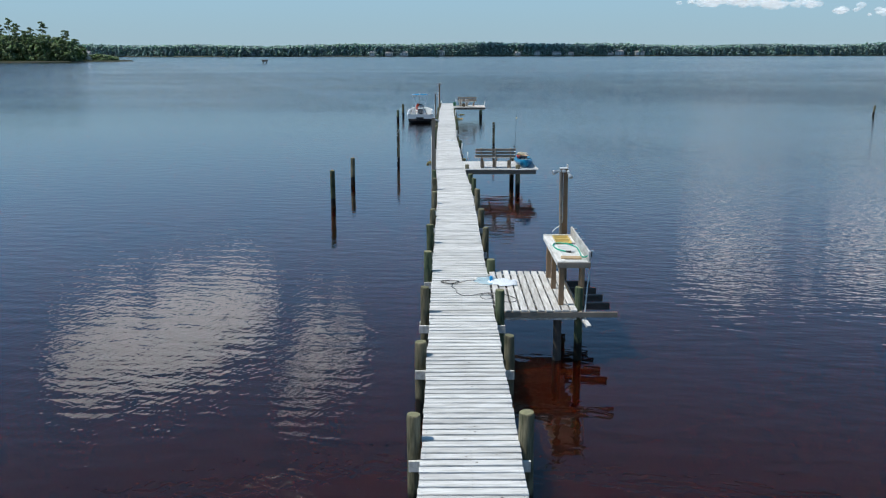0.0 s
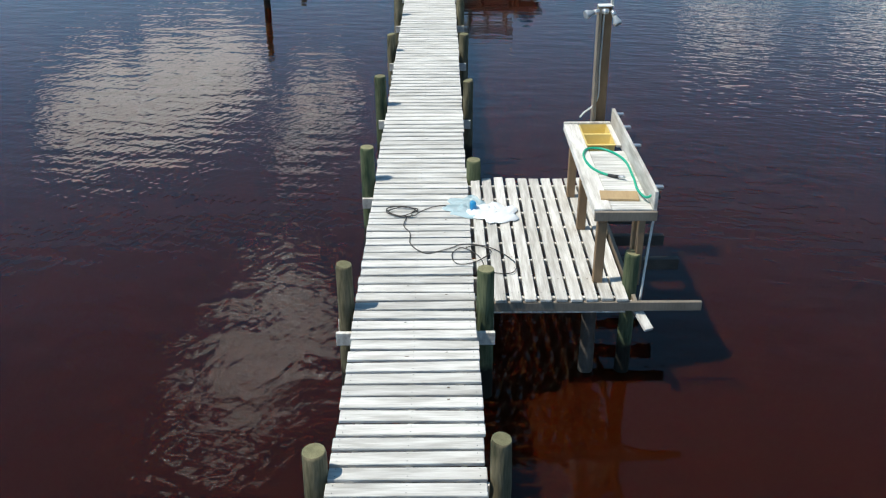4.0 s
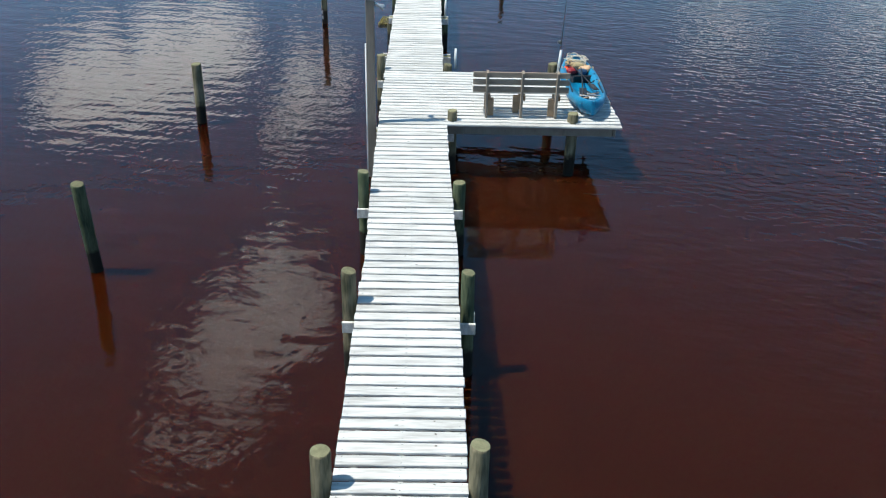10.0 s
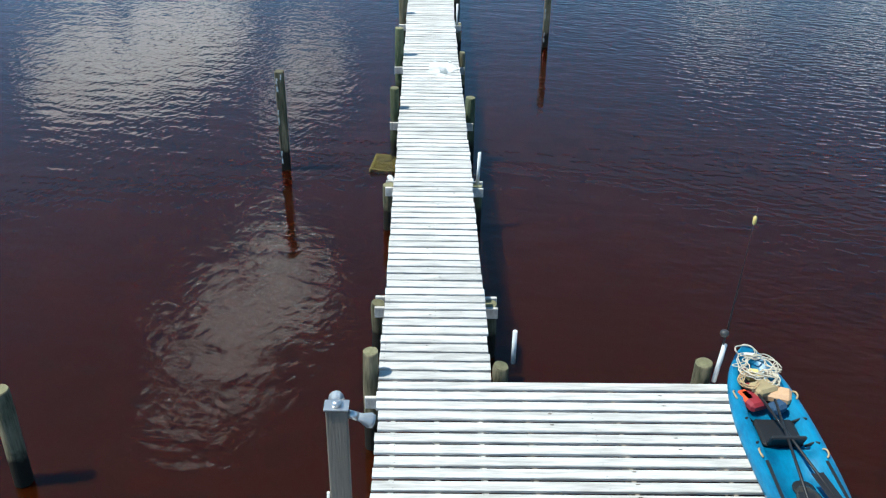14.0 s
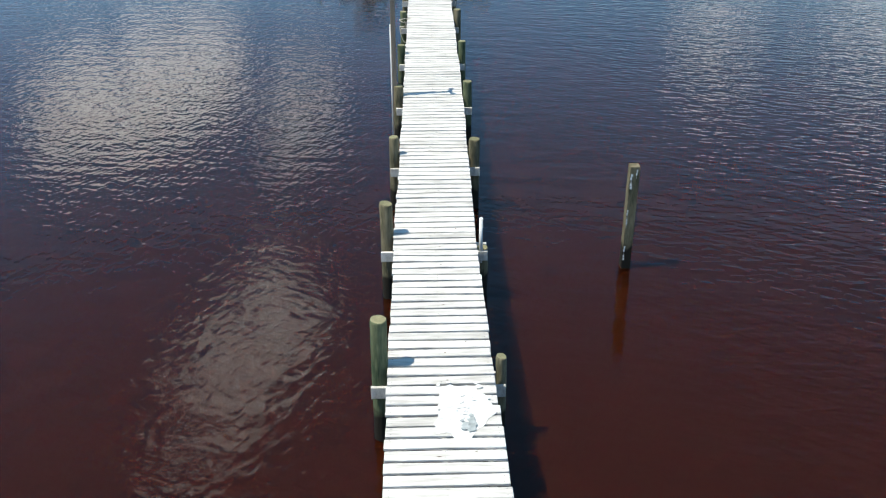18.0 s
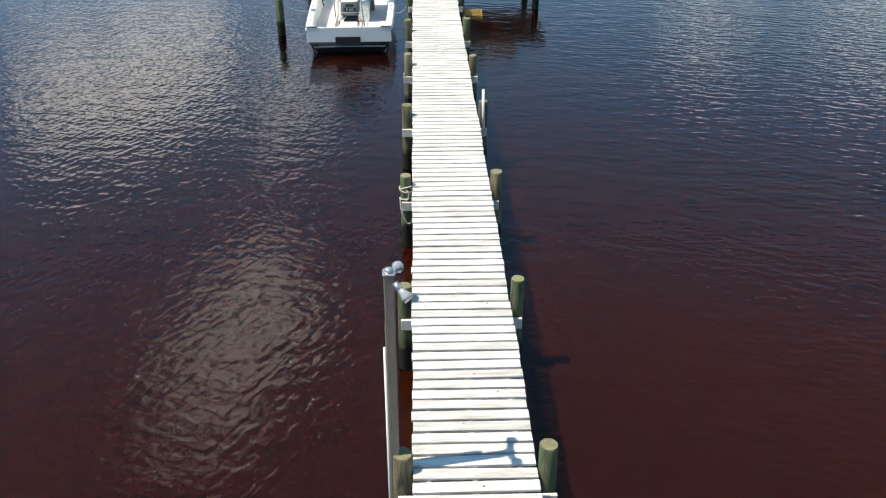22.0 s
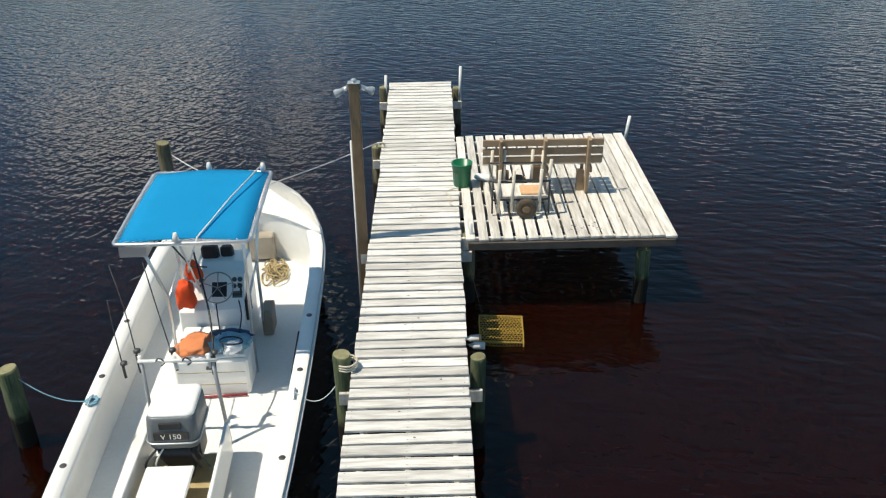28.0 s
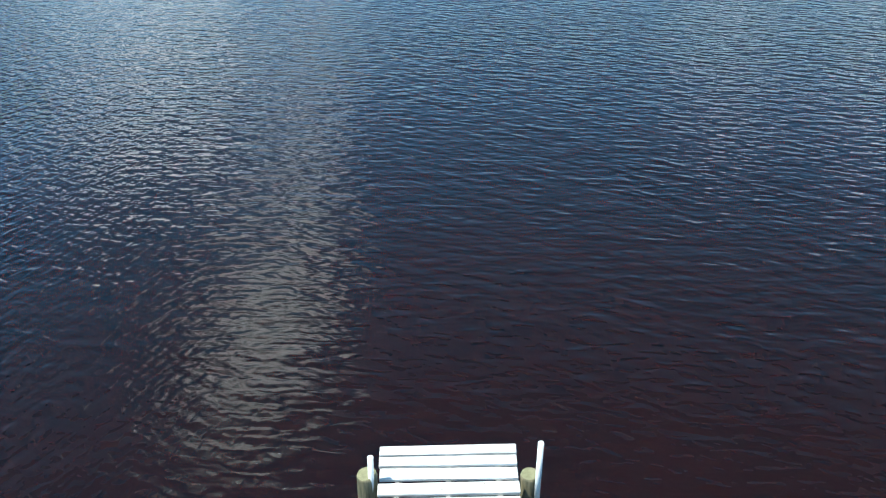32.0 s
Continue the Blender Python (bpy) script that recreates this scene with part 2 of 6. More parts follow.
FOLIAGE = mat("pine_foliage", (0.15, 0.19, 0.085), 0.9, dark=(0.075, 0.105, 0.055), scale=(0.12, 0.12, 0.12), fine=(0.8, 0.8, 0.8), spec=0.1, amount=1.0)
# Paled and blued: the haze of distance is put into this colour.
FARWOOD = mat("hazed_far_foliage", (0.155, 0.225, 0.20), 1.0, dark=(0.14, 0.205, 0.185), scale=(0.012, 0.012, 0.03), fine=(0.12, 0.12, 0.12), spec=0.0, amount=1.0)
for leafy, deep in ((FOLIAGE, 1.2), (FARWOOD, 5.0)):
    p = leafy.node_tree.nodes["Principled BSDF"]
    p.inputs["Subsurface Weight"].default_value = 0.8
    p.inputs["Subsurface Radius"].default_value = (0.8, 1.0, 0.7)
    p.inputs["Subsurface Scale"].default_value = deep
BARK = mat("grey_bark", (0.16, 0.12, 0.09), 0.9)
MARSH = mat("marsh_grass", (0.17, 0.17, 0.06), 0.95, dark=(0.09, 0.11, 0.04), scale=(0.1, 0.1, 0.1), fine=(2, 2, 2), spec=0.0)
LAND = mat("sandy_shore_soil", (0.11, 0.105, 0.075), 0.95, dark=(0.07, 0.08, 0.045), scale=(0.05, 0.05, 0.05), fine=(1, 1, 1), spec=0.0)
HOUSEWALL = mat("pale_house_siding", (0.78, 0.76, 0.70), 0.8, scale=(0.3, 0.3, 0.3), fine=(3, 3, 9))
ROOF = mat("grey_shingle_roof", (0.30, 0.29, 0.28), 0.9, scale=(0.5, 0.5, 0.5), fine=(5, 5, 5))
DARKGLASS = mat("dark_window_glass", (0.03, 0.04, 0.05), 0.1)


def pile_material(name, base, dark):
    """Treated round timber: greenish tan, with a dark tide band near the water."""
    m = mat(name, base, 0.85, dark=dark, scale=(9, 9, 2.2), fine=(55, 55, 6), bump=0.8, vary=0.22, spec=0.12, amount=1.0)
    n, l = m.node_tree.nodes, m.node_tree.links
    p = n["Principled BSDF"]
    src = p.inputs["Base Color"].links[0].from_socket
    geo = n.new("ShaderNodeNewGeometry")
    sep = n.new("ShaderNodeSeparateXYZ")
    l.new(geo.outputs["Position"], sep.inputs[0])
    wob = n.new("ShaderNodeTexNoise")
    wob.inputs["Scale"].default_value = 9
    l.new(geo.outputs["Position"], wob.inputs[0])
    ad = n.new("ShaderNodeMath")
    ad.operation = "MULTIPLY_ADD"
    l.new(wob.outputs[0], ad.inputs[0])
    ad.inputs[1].default_value = -0.25
    l.new(sep.outputs[2], ad.inputs[2])
    mr = n.new("ShaderNodeMapRange")
    mr.inputs[1].default_value, mr.inputs[2].default_value = 0.22, 0.34
    l.new(ad.outputs[0], mr.inputs[0])
    mx = n.new("ShaderNodeMix")
    mx.data_type = "RGBA"
    l.new(mr.outputs[0], mx.inputs[0])
    mx.inputs[6].default_value = (0.022, 0.02, 0.016, 1)
    l.new(src, mx.inputs[7])
    l.new(mx.outputs[2], p.inputs["Base Color"])
    return m


PILE = pile_material("treated_round_piling", (0.245, 0.21, 0.135), (0.065, 0.065, 0.04))
PILEGREEN = pile_material("mossy_green_piling", (0.15, 0.165, 0.095), (0.04, 0.06, 0.034))


def water_material():
    """Tea-coloured river water: a dark red-brown body under a rippled, mirroring skin; calm near the shore, windier further out."""
    m = bpy.data.materials.new("tea_brown_river_water")
    m.use_nodes = True
    n, l = m.node_tree.nodes, m.node_tree.links
    p = n["Principled BSDF"]
    p.inputs["Roughness"].default_value, p.inputs["IOR"].default_value = 0.045, 1.333
    co = n.new("ShaderNodeTexCoord")

    def noise_of(scale, detail, turn=0.0, rough=0.5, dist=0.0):
        """Noise stretched along a line turned by some degrees from x; scale counts waves a metre along and across it."""
        mp = n.new("ShaderNodeMapping")
        mp.vector_type = "TEXTURE"
        mp.inputs["Scale"].default_value = (1 / scale[0], 1 / scale[1], 1)
        mp.inputs["Rotation"].default_value = (0, 0, radians(turn))
        l.new(co.outputs["Object"], mp.inputs[0])
        tx = n.new("ShaderNodeTexNoise")
        tx.inputs["Scale"].default_value, tx.inputs["Detail"].default_value = 1.0, detail
        tx.inputs["Roughness"].default_value, tx.inputs["Distortion"].default_value = rough, dist
        l.new(mp.outputs[0], tx.inputs[0])
        return tx.outputs[0]

    def math_of(op, a, b, c=None):
        q = n.new("ShaderNodeMath")
        q.operation = op
        for i, v in enumerate((a, b, c)):
            if v is None:
                continue
            if isinstance(v, (int, float)):
                q.inputs[i].default_value = v
            else:
                l.new(v, q.inputs[i])
        return q.outputs[0]

    wind_train = noise_of((1.6, 6.0), 1.2, -34, 0.4, 0.3)
    level_train = noise_of((2.6, 7.2), 1.2, -5, 0.4, 0.4)
    cross_one = noise_of((4.0, 8.4), 0.6, 58, 0.4, 0.5)
    cross_two = noise_of((3.6, 7.8), 0.6, -28, 0.4, 0.5)
    swell = noise_of((0.9, 2.4), 1, -6, 0.45)
    gust = noise_of((0.022, 0.05), 2)
    band = noise_of((0.0011, 0.0075), 3, 1, 0.6)
    sep = n.new("ShaderNodeSeparateXYZ")
    l.new(co.outputs["Object"], sep.inputs[0])
    out = n.new("ShaderNodeMapRange")
    out.inputs[1].default_value, out.inputs[2].default_value = -15, 160
    out.inputs[3].default_value, out.inputs[4].default_value = 0.0, 1.0
    l.new(math_of("MULTIPLY_ADD", sep.outputs[0], 0.7, sep.outputs[1]), out.inputs[0])
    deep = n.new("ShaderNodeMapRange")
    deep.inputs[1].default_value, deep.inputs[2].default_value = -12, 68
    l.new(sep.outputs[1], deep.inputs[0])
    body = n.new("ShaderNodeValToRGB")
    # Body tone set by y alone: reddest near y -1, darkest near y 52.
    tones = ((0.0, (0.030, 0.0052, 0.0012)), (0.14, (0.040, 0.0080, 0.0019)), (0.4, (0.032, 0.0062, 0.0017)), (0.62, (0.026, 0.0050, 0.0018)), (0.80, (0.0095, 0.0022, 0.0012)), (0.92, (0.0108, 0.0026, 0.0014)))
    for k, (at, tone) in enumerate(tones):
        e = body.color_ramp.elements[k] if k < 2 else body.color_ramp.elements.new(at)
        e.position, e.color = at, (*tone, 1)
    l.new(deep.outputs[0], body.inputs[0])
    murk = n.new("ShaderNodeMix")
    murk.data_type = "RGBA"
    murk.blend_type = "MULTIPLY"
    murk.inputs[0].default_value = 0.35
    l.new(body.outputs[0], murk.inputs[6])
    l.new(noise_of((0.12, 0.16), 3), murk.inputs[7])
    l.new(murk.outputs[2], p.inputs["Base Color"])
    p.inputs["Subsurface Weight"].default_value = 1.0
    p.inputs["Subsurface Radius"].default_value = (1.0, 0.35, 0.2)
    p.inputs["Subsurface Scale"].default_value = 1.0
    rgh = n.new("ShaderNodeMapRange")
    rgh.inputs[1].default_value, rgh.inputs[2].default_value = -20, 75
    rgh.inputs[3].default_value, rgh.inputs[4].default_value = 0.015, 0.13
    l.new(sep.outputs[1], rgh.inputs[0])
    wind = n.new("ShaderNodeMapRange")
    wind.inputs[1].default_value, wind.inputs[2].default_value = 0.40, 0.60
    wind.inputs[3].default_value, wind.inputs[4].default_value = 0.72, 1.1
    l.new(band, wind.inputs[0])
    l.new(math_of("MULTIPLY", rgh.outputs[0], wind.outputs[0]), p.inputs["Roughness"])
    gm = n.new("ShaderNodeMapRange")
    gm.inputs[1].default_value, gm.inputs[2].default_value = 0.35, 0.65
    gm.inputs[3].default_value, gm.inputs[4].default_value = 0.65, 1.3
    l.new(gust, gm.inputs[0])
    settle = n.new("ShaderNodeMapRange")
    settle.inputs[1].default_value, settle.inputs[2].default_value = -10, 20
    settle.inputs[3].default_value, settle.inputs[4].default_value = 0.10, 0.16
    l.new(sep.outputs[1], settle.inputs[0])
    chop = math_of("MULTIPLY_ADD", math_of("POWER", out.outputs[0], 3.0), 6.0, settle.outputs[0])
    for y0, y1, gain in ((18, 44, 0.03), (58, 78, 0.75)):
        fetch = n.new("ShaderNodeMapRange")
        fetch.interpolation_type = "SMOOTHSTEP"
        fetch.inputs[1].default_value, fetch.inputs[2].default_value = y0, y1
        fetch.inputs[4].default_value = gain
        l.new(sep.outputs[1], fetch.inputs[0])
        chop = math_of("ADD", chop, fetch.outputs[0])
    calm = n.new("ShaderNodeMapRange")
    calm.inputs[1].default_value, calm.inputs[2].default_value = 90, 220
    calm.inputs[3].default_value, calm.inputs[4].default_value = 1.0, 0.4
    l.new(sep.outputs[1], calm.inputs[0])
    chop = math_of("MULTIPLY", chop, calm.outputs[0])
    open_side = math_of("MINIMUM", math_of("MAXIMUM", math_of("MULTIPLY_ADD", sep.outputs[0], 0.09, -0.2), 0.0), 0.65)
    for y0, y1 in ((-10, 8), (62, 34)):
        reach = n.new("ShaderNodeMapRange")
        reach.inputs[1].default_value, reach.inputs[2].default_value = y0, y1
        l.new(sep.outputs[1], reach.inputs[0])
        open_side = math_of("MULTIPLY", open_side, reach.outputs[0])
    chop = math_of("ADD", chop, open_side)
    amp = math_of("MULTIPLY", math_of("MULTIPLY", chop, gm.outputs[0]), wind.outputs[0])
    lee = n.new("ShaderNodeMapRange")
    lee.inputs[1].default_value, lee.inputs[2].default_value = -1.0, 3.0
    l.new(math_of("ADD", math_of("MAXIMUM", math_of("MULTIPLY_ADD", sep.outputs[1], 0.35, -16.8), 0.0), math_of("SUBTRACT", sep.outputs[0], 1.0)), lee.inputs[0])
    windy = math_of("MULTIPLY", math_of("MULTIPLY_ADD", level_train, 0.7, math_of("MULTIPLY", wind_train, 0.6)), 0.027)
    crossed = math_of("MULTIPLY", math_of("ADD", cross_one, cross_two), 0.021)
    waves = n.new("ShaderNodeMix")
    l.new(lee.outputs[0], waves.inputs[0])
    l.new(crossed, waves.inputs[2])
    l.new(windy, waves.inputs[3])
    h = math_of("ADD", math_of("MULTIPLY", waves.outputs[0], amp), math_of("MULTIPLY", swell, 0.010))
    b = n.new("ShaderNodeBump")
    b.inputs["Strength"].default_value, b.inputs["Distance"].default_value = 1.0, 1.0
    l.new(h, b.inputs["Height"])
    l.new(b.outputs[0], p.inputs["Normal"])
    return m


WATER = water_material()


# ---- building helpers ----
def part(name, bm, material, parent=None, label=""):
    """Links a bmesh as one mesh object under a thing or a part."""
    me = bpy.data.meshes.new(name)
    bm.to_mesh(me)
    bm.free()
    me.materials.append(material)
    ob = new(name, me)
    ob.parent = parent
    if label:
        tagged(ob, label)
    return ob


def smooth(ob):
    ob.data.shade_smooth()
    return ob


def thing(name, label, category, group="", at=(0, 0, 0), turn=0.0, kind=""):
    ob = new(name)
    ob.empty_display_size = 0.2
    ob.matrix_basis = pose(*at, 0, 0, turn)
    return tagged(ob, label, category, group, kind)


def box(bm, a, b, bevel=0.0, m=None):
    """Adds a box from corner a to corner b, with its edges broken."""
    c = [(p + q) / 2 for p, q in zip(a, b)]
    s = [abs(q - p) for p, q in zip(a, b)]
    made = bmesh.ops.create_cube(bm, size=1, matrix=Matrix.Translation(c) @ Matrix.Diagonal((*s, 1)))
    vs = made["verts"]
    if bevel:
        edges = {e for v in vs for e in v.link_edges}
        made = bmesh.ops.bevel(bm, geom=list(edges), offset=bevel, segments=1, affect="EDGES")
        vs = made["verts"]
    if m is not None:
        bmesh.ops.transform(bm, matrix=m, verts=list({v for v in vs}))
    return bm


def boxed(a, b, bevel=0.0, m=None):
    return box(bmesh.new(), a, b, bevel, m)


def board(p, q, w, d, bevel=0.004):
    """A board from point p to point q, w wide across (level) and d deep."""
    p, q = Vector(p), Vector(q)
    axis = (q - p).normalized()
    side = axis.cross(Vector((0, 0, 1)))
    side = side.normalized() if side.length > 1e-4 else Vector((1, 0, 0))
    up = side.cross(axis)
    m = Matrix((side, axis, up)).transposed().to_4x4()
    m.translation = (p + q) / 2
    return boxed((-w / 2, -(q - p).length / 2, -d / 2), (w / 2, (q - p).length / 2, d / 2), bevel, m)


def tube(pts, r, sides=8, bm=None, closed=False, cap=True):
    """A round bar along points; r is a number or one for each point."""
    bm = bm or bmesh.new()
    pts = [Vector(p) for p in pts]
    rs = r if isinstance(r, (list, tuple)) else [r] * len(pts)
    rings, n = [], len(pts)
    ref = None
    for i, p in enumerate(pts):
        a = pts[(i - 1) % n] if (i or closed) else p
        b = pts[(i + 1) % n] if (i < n - 1 or closed) else p
        t = (b - a).normalized()
        if ref is None:
            ref = Vector((0, 0, 1)) if abs(t.z) < 0.9 else Vector((1, 0, 0))
        u = t.cross(ref).normalized()
        v = u.cross(t).normalized()
        ref = v
        rings.append([bm.verts.new(p + (u * math.cos(k * math.tau / sides) + v * math.sin(k * math.tau / sides)) * rs[i]) for k in range(sides)])
    for i in range(n if closed else n - 1):
        a, b = rings[i], rings[(i + 1) % n]
        for k in range(sides):
            f = bm.faces.new((a[k], a[(k + 1) % sides], b[(k + 1) % sides], b[k]))
            f.smooth = True
    if cap and not closed:
        bm.faces.new(rings[0][::-1])
        bm.faces.new(rings[-1])
    bmesh.ops.recalc_face_normals(bm, faces=bm.faces)
    return bm


def curve(pts, steps=8, closed=False):
    """A smooth run of points through the given ones."""
    pts = [Vector(p) for p in pts]
    n, out = len(pts), []
    for i in range(n if closed else n - 1):
        p0 = pts[(i - 1) % n] if (i or closed) else pts[0]
        p1, p2 = pts[i], pts[(i + 1) % n]
        p3 = pts[(i + 2) % n] if (i + 2 < n or closed) else pts[-1]
        for k in range(steps):
            t = k / steps
            out.append(0.5 * ((2 * p1) + (p2 - p0) * t + (2 * p0 - 5 * p1 + 4 * p2 - p3) * t * t + (3 * p1 - p0 - 3 * p2 + p3) * t ** 3))
    if not closed:
        out.append(pts[-1])
    return out


def lathe(profile, sides=16, bm=None, at=(0, 0, 0)):
    """A turned body from (radius, height) pairs."""
    bm = bm or bmesh.new()
    rings = [[bm.verts.new((at[0] + r * math.cos(k * math.tau / sides), at[1] + r * math.sin(k * math.tau / sides), at[2] + z)) for k in range(sides)] for r, z in profile]
    for a, b in zip(rings, rings[1:]):
        for k in range(sides):
            f = bm.faces.new((a[k], a[(k + 1) % sides], b[(k + 1) % sides], b[k]))
            f.smooth = True
    bm.faces.new(rings[0][::-1])
    bm.faces.new(rings[-1])
    bmesh.ops.recalc_face_normals(bm, faces=bm.faces)
    return bm


def lerp(table, y):
    """Straight lines between (place, value) pairs."""
    if y <= table[0][0]:
        return table[0][1]
    for (a, u), (b, v) in zip(table, table[1:]):
        if y <= b:
            return u + (v - u) * (y - a) / (b - a)
    return table[-1][1]


# ---- plan of the pier ----
MIDDLE = [(-32, 0.11), (-19, 0.105), (-8, 0.105), (0, 0.122), (4.6, 0.10), (8.4, 0.005), (13.4, -0.065), (20, -0.11), (24.6, -0.165), (27, -0.182), (32, -0.15), (36, -0.143), (43, -0.155), (50.4, -0.166), (52.7, -0.14), (57, -0.06), (62, -0.007)]
TOP = [(-32, 1.12), (-12, 1.12), (0, 1.085), (7, 1.06), (20, 1.04), (34, 1.04), (43, 1.085), (62, 1.088)]
WIDTH = [(-32, 1.25), (8, 1.25), (14, 1.235), (20, 1.22), (24, 1.175), (28, 1.175), (32, 1.21), (36, 1.24), (62, 1.235)]
PITCH = 0.178


def mid(y):
    return lerp(MIDDLE, y)


def top(y):
    return lerp(TOP, y)


def half(y):
    return lerp(WIDTH, y) / 2


# ---- water and land ----
bm = bmesh.new()
bmesh.ops.create_grid(bm, x_segments=24, y_segments=24, size=4600)
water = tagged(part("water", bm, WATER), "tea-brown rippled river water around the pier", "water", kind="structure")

# ---- far shore ----
rng = random.Random(4)


def blob(verts, faces, c, r, squash, r2, rows=4, cols=6):
    """Adds one lumpy clump of foliage to plain lists."""
    start = len(verts)
    verts.append((c[0], c[1], c[2] - r * squash))
    for i in range(1, rows):
        a = -math.pi / 2 + math.pi * i / rows
        for k in range(cols):
            j = r * r2.uniform(0.72, 1.22)
            b = math.tau * (k + 0.5 * (i % 2)) / cols
            verts.append((c[0] + j * math.cos(a) * math.cos(b), c[1] + j * math.cos(a) * math.sin(b), c[2] + j * math.sin(a) * squash))
    verts.append((c[0], c[1], c[2] + r * squash * r2.uniform(0.9, 1.3)))
    for k in range(cols):
        faces.append((start, start + 1 + (k + 1) % cols, start + 1 + k))
        e = start + 1 + (rows - 2) * cols
        faces.append((len(verts) - 1, e + k, e + (k + 1) % cols))
    for i in range(rows - 2):
        s = start + 1 + i * cols
        for k in range(cols):
            faces.append((s + k, s + (k + 1) % cols, s + cols + (k + 1) % cols, s + cols + k))


def stuff(name, verts, faces, material, label, category):
    me = bpy.data.meshes.new(name)
    me.from_pydata(verts, [], faces)
    me.materials.append(material)
    return tagged(new(name, me), label, category, kind="stuff")


def slab(name, outline, z, material, label, category):
    """A low bank of land over an outline, with a sloping edge into the water."""
    bm = bmesh.new()
    cx, cy = (sum(p[i] for p in outline) / len(outline) for i in (0, 1))
    low = [bm.verts.new((x, y, -0.6)) for x, y in outline]
    high = [bm.verts.new((cx + (x - cx) * 0.985, cy + (y - cy) * 0.985, z)) for x, y in outline]
    for i in range(len(outline)):
        j = (i + 1) % len(outline)
        bm.faces.new((low[i], low[j], high[j], high[i]))
    bm.faces.new(high)
    bmesh.ops.recalc_face_normals(bm, faces=bm.faces)
    return tagged(part(name, bm, material), label, category, kind="structure")


def far_edge(x):
    """The far bank's distance, by x."""
    return 1900 + 30 * math.sin(x * 0.004) + 12 * math.sin(x * 0.017)


slab("ground", [(x, far_edge(x)) for x in range(-1700, 2000, 60)] + [(2000, 2900), (-1700, 2900)], 1.6, LAND, "low sandy far bank with grass", "river bank")
verts, faces = [], []
for row in range(3):
    x = -1500.0
    while x < 1800:
        base = far_edge(x) + 8 + row * 16 + rng.uniform(-5, 5)
        lift = 1.0 + 0.12 * math.sin(x * 0.006 + 1.0) + 0.07 * math.sin(x * 0.021)
        h = rng.uniform(20.5, 23) * lift + row * 1.6
        for k in range(9):
            blob(verts, faces, (x + rng.uniform(-4, 4), base + rng.uniform(-2, 2), h * (k + rng.uniform(0.2, 0.9)) / 9.6), rng.uniform(2.2, 3.8), 1.0, rng, 3, 6)
        for k in range(3):
            blob(verts, faces, (x + rng.uniform(-4, 4), base + rng.uniform(-3, 3), h * rng.uniform(0.86, 0.98)), rng.uniform(1.2, 2.6), 1.0, rng, 3, 5)
        x += rng.uniform(4, 6.5)
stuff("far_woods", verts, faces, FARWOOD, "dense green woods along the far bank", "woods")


def house(x, w, h, tint=0):
    y = far_edge(x) + 1
    hs = thing("house", "pale shingle-roofed house on the far bank", "house", "houses on the far bank", (x, y, 1.6))
    part("wall", boxed((-w / 2, 0, 0), (w / 2, 7, h), 0.05), HOUSEWALL, hs)
    bm = bmesh.new()
    a = [bm.verts.new(p) for p in ((-w / 2 - .6, -.7, h), (w / 2 + .6, -.7, h), (w / 2 + .6, 7.7, h), (-w / 2 - .6, 7.7, h), (-w / 2 + 1.5, 3.5, h + 3.2), (w / 2 - 1.5, 3.5, h + 3.2))]
    for f in ((0, 1, 5, 4), (1, 2, 5), (2, 3, 4, 5), (3, 0, 4), (3, 2, 1, 0)):
        bm.faces.new([a[i] for i in f])
    part("roof", bm, ROOF, hs)
    for k in range(3):
        cx = -w / 2 + w * (k + 0.5) / 3
        for z in ([1.0] if h < 5 else [1.0, 3.9]):
            part("window", boxed((cx - .8, -.06, z), (cx + .8, .04, z + 1.6)), DARKGLASS, hs)


for hx, hw, hh in ((-118, 11, 5.5), (-92, 13, 4.0), (-70, 18, 5.0), (-8, 12, 6.5), (118, 10, 4.2), (150, 9, 5.5), (182, 15, 4.5), (205, 10, 4.0), (272, 9, 4.0), (287, 14, 6.5), (322, 16, 5.0)):
    house(hx * 1.28, hw * 1.2, hh * 1.2)

# wooded point on the near left bank
FAR = 1.46


def out_there(x, y):
    return x * FAR, (y + 29) * FAR - 29


slab("point", [out_there(*q) for q in [(-420, 395), (-232, 395), (-205, 420), (-188, 450), (-172, 480), (-190, 520), (-240, 560), (-420, 600)]], 0.9, LAND, "low wooded point with a sandy edge", "river bank")
verts, faces = [], []
for k in range(300):
    bearing, far = rng.uniform(-.56, -.396), rng.uniform(690, 790)
    x, y = bearing * far, far - 29
    tall = 1.0 if bearing < -.43 else 1.0 - (bearing + .43) / .034 * .38
    h = rng.uniform(13, 21.5) * tall
    for q in range(30):
        z = h * rng.uniform(0.06, 0.97)
        blob(verts, faces, (x + rng.uniform(-4, 4), y + rng.uniform(-4, 4), z), rng.uniform(0.6, 1.7), 0.85, rng, 3, 6)
for k in range(26):
    bearing, far = rng.uniform(-.386, -.358), rng.uniform(730, 770)
    for q in range(8):
        blob(verts, faces, (bearing * far + rng.uniform(-2.5, 2.5), far - 29 + rng.uniform(-3, 3), rng.uniform(.8, 5.2 - 120 * max(0, bearing + .375))), rng.uniform(0.7, 1.6), 0.8, rng, 4, 7)
stuff("point_woods", verts, faces, FOLIAGE, "dense dark green broadleaf woods on the point", "woods")


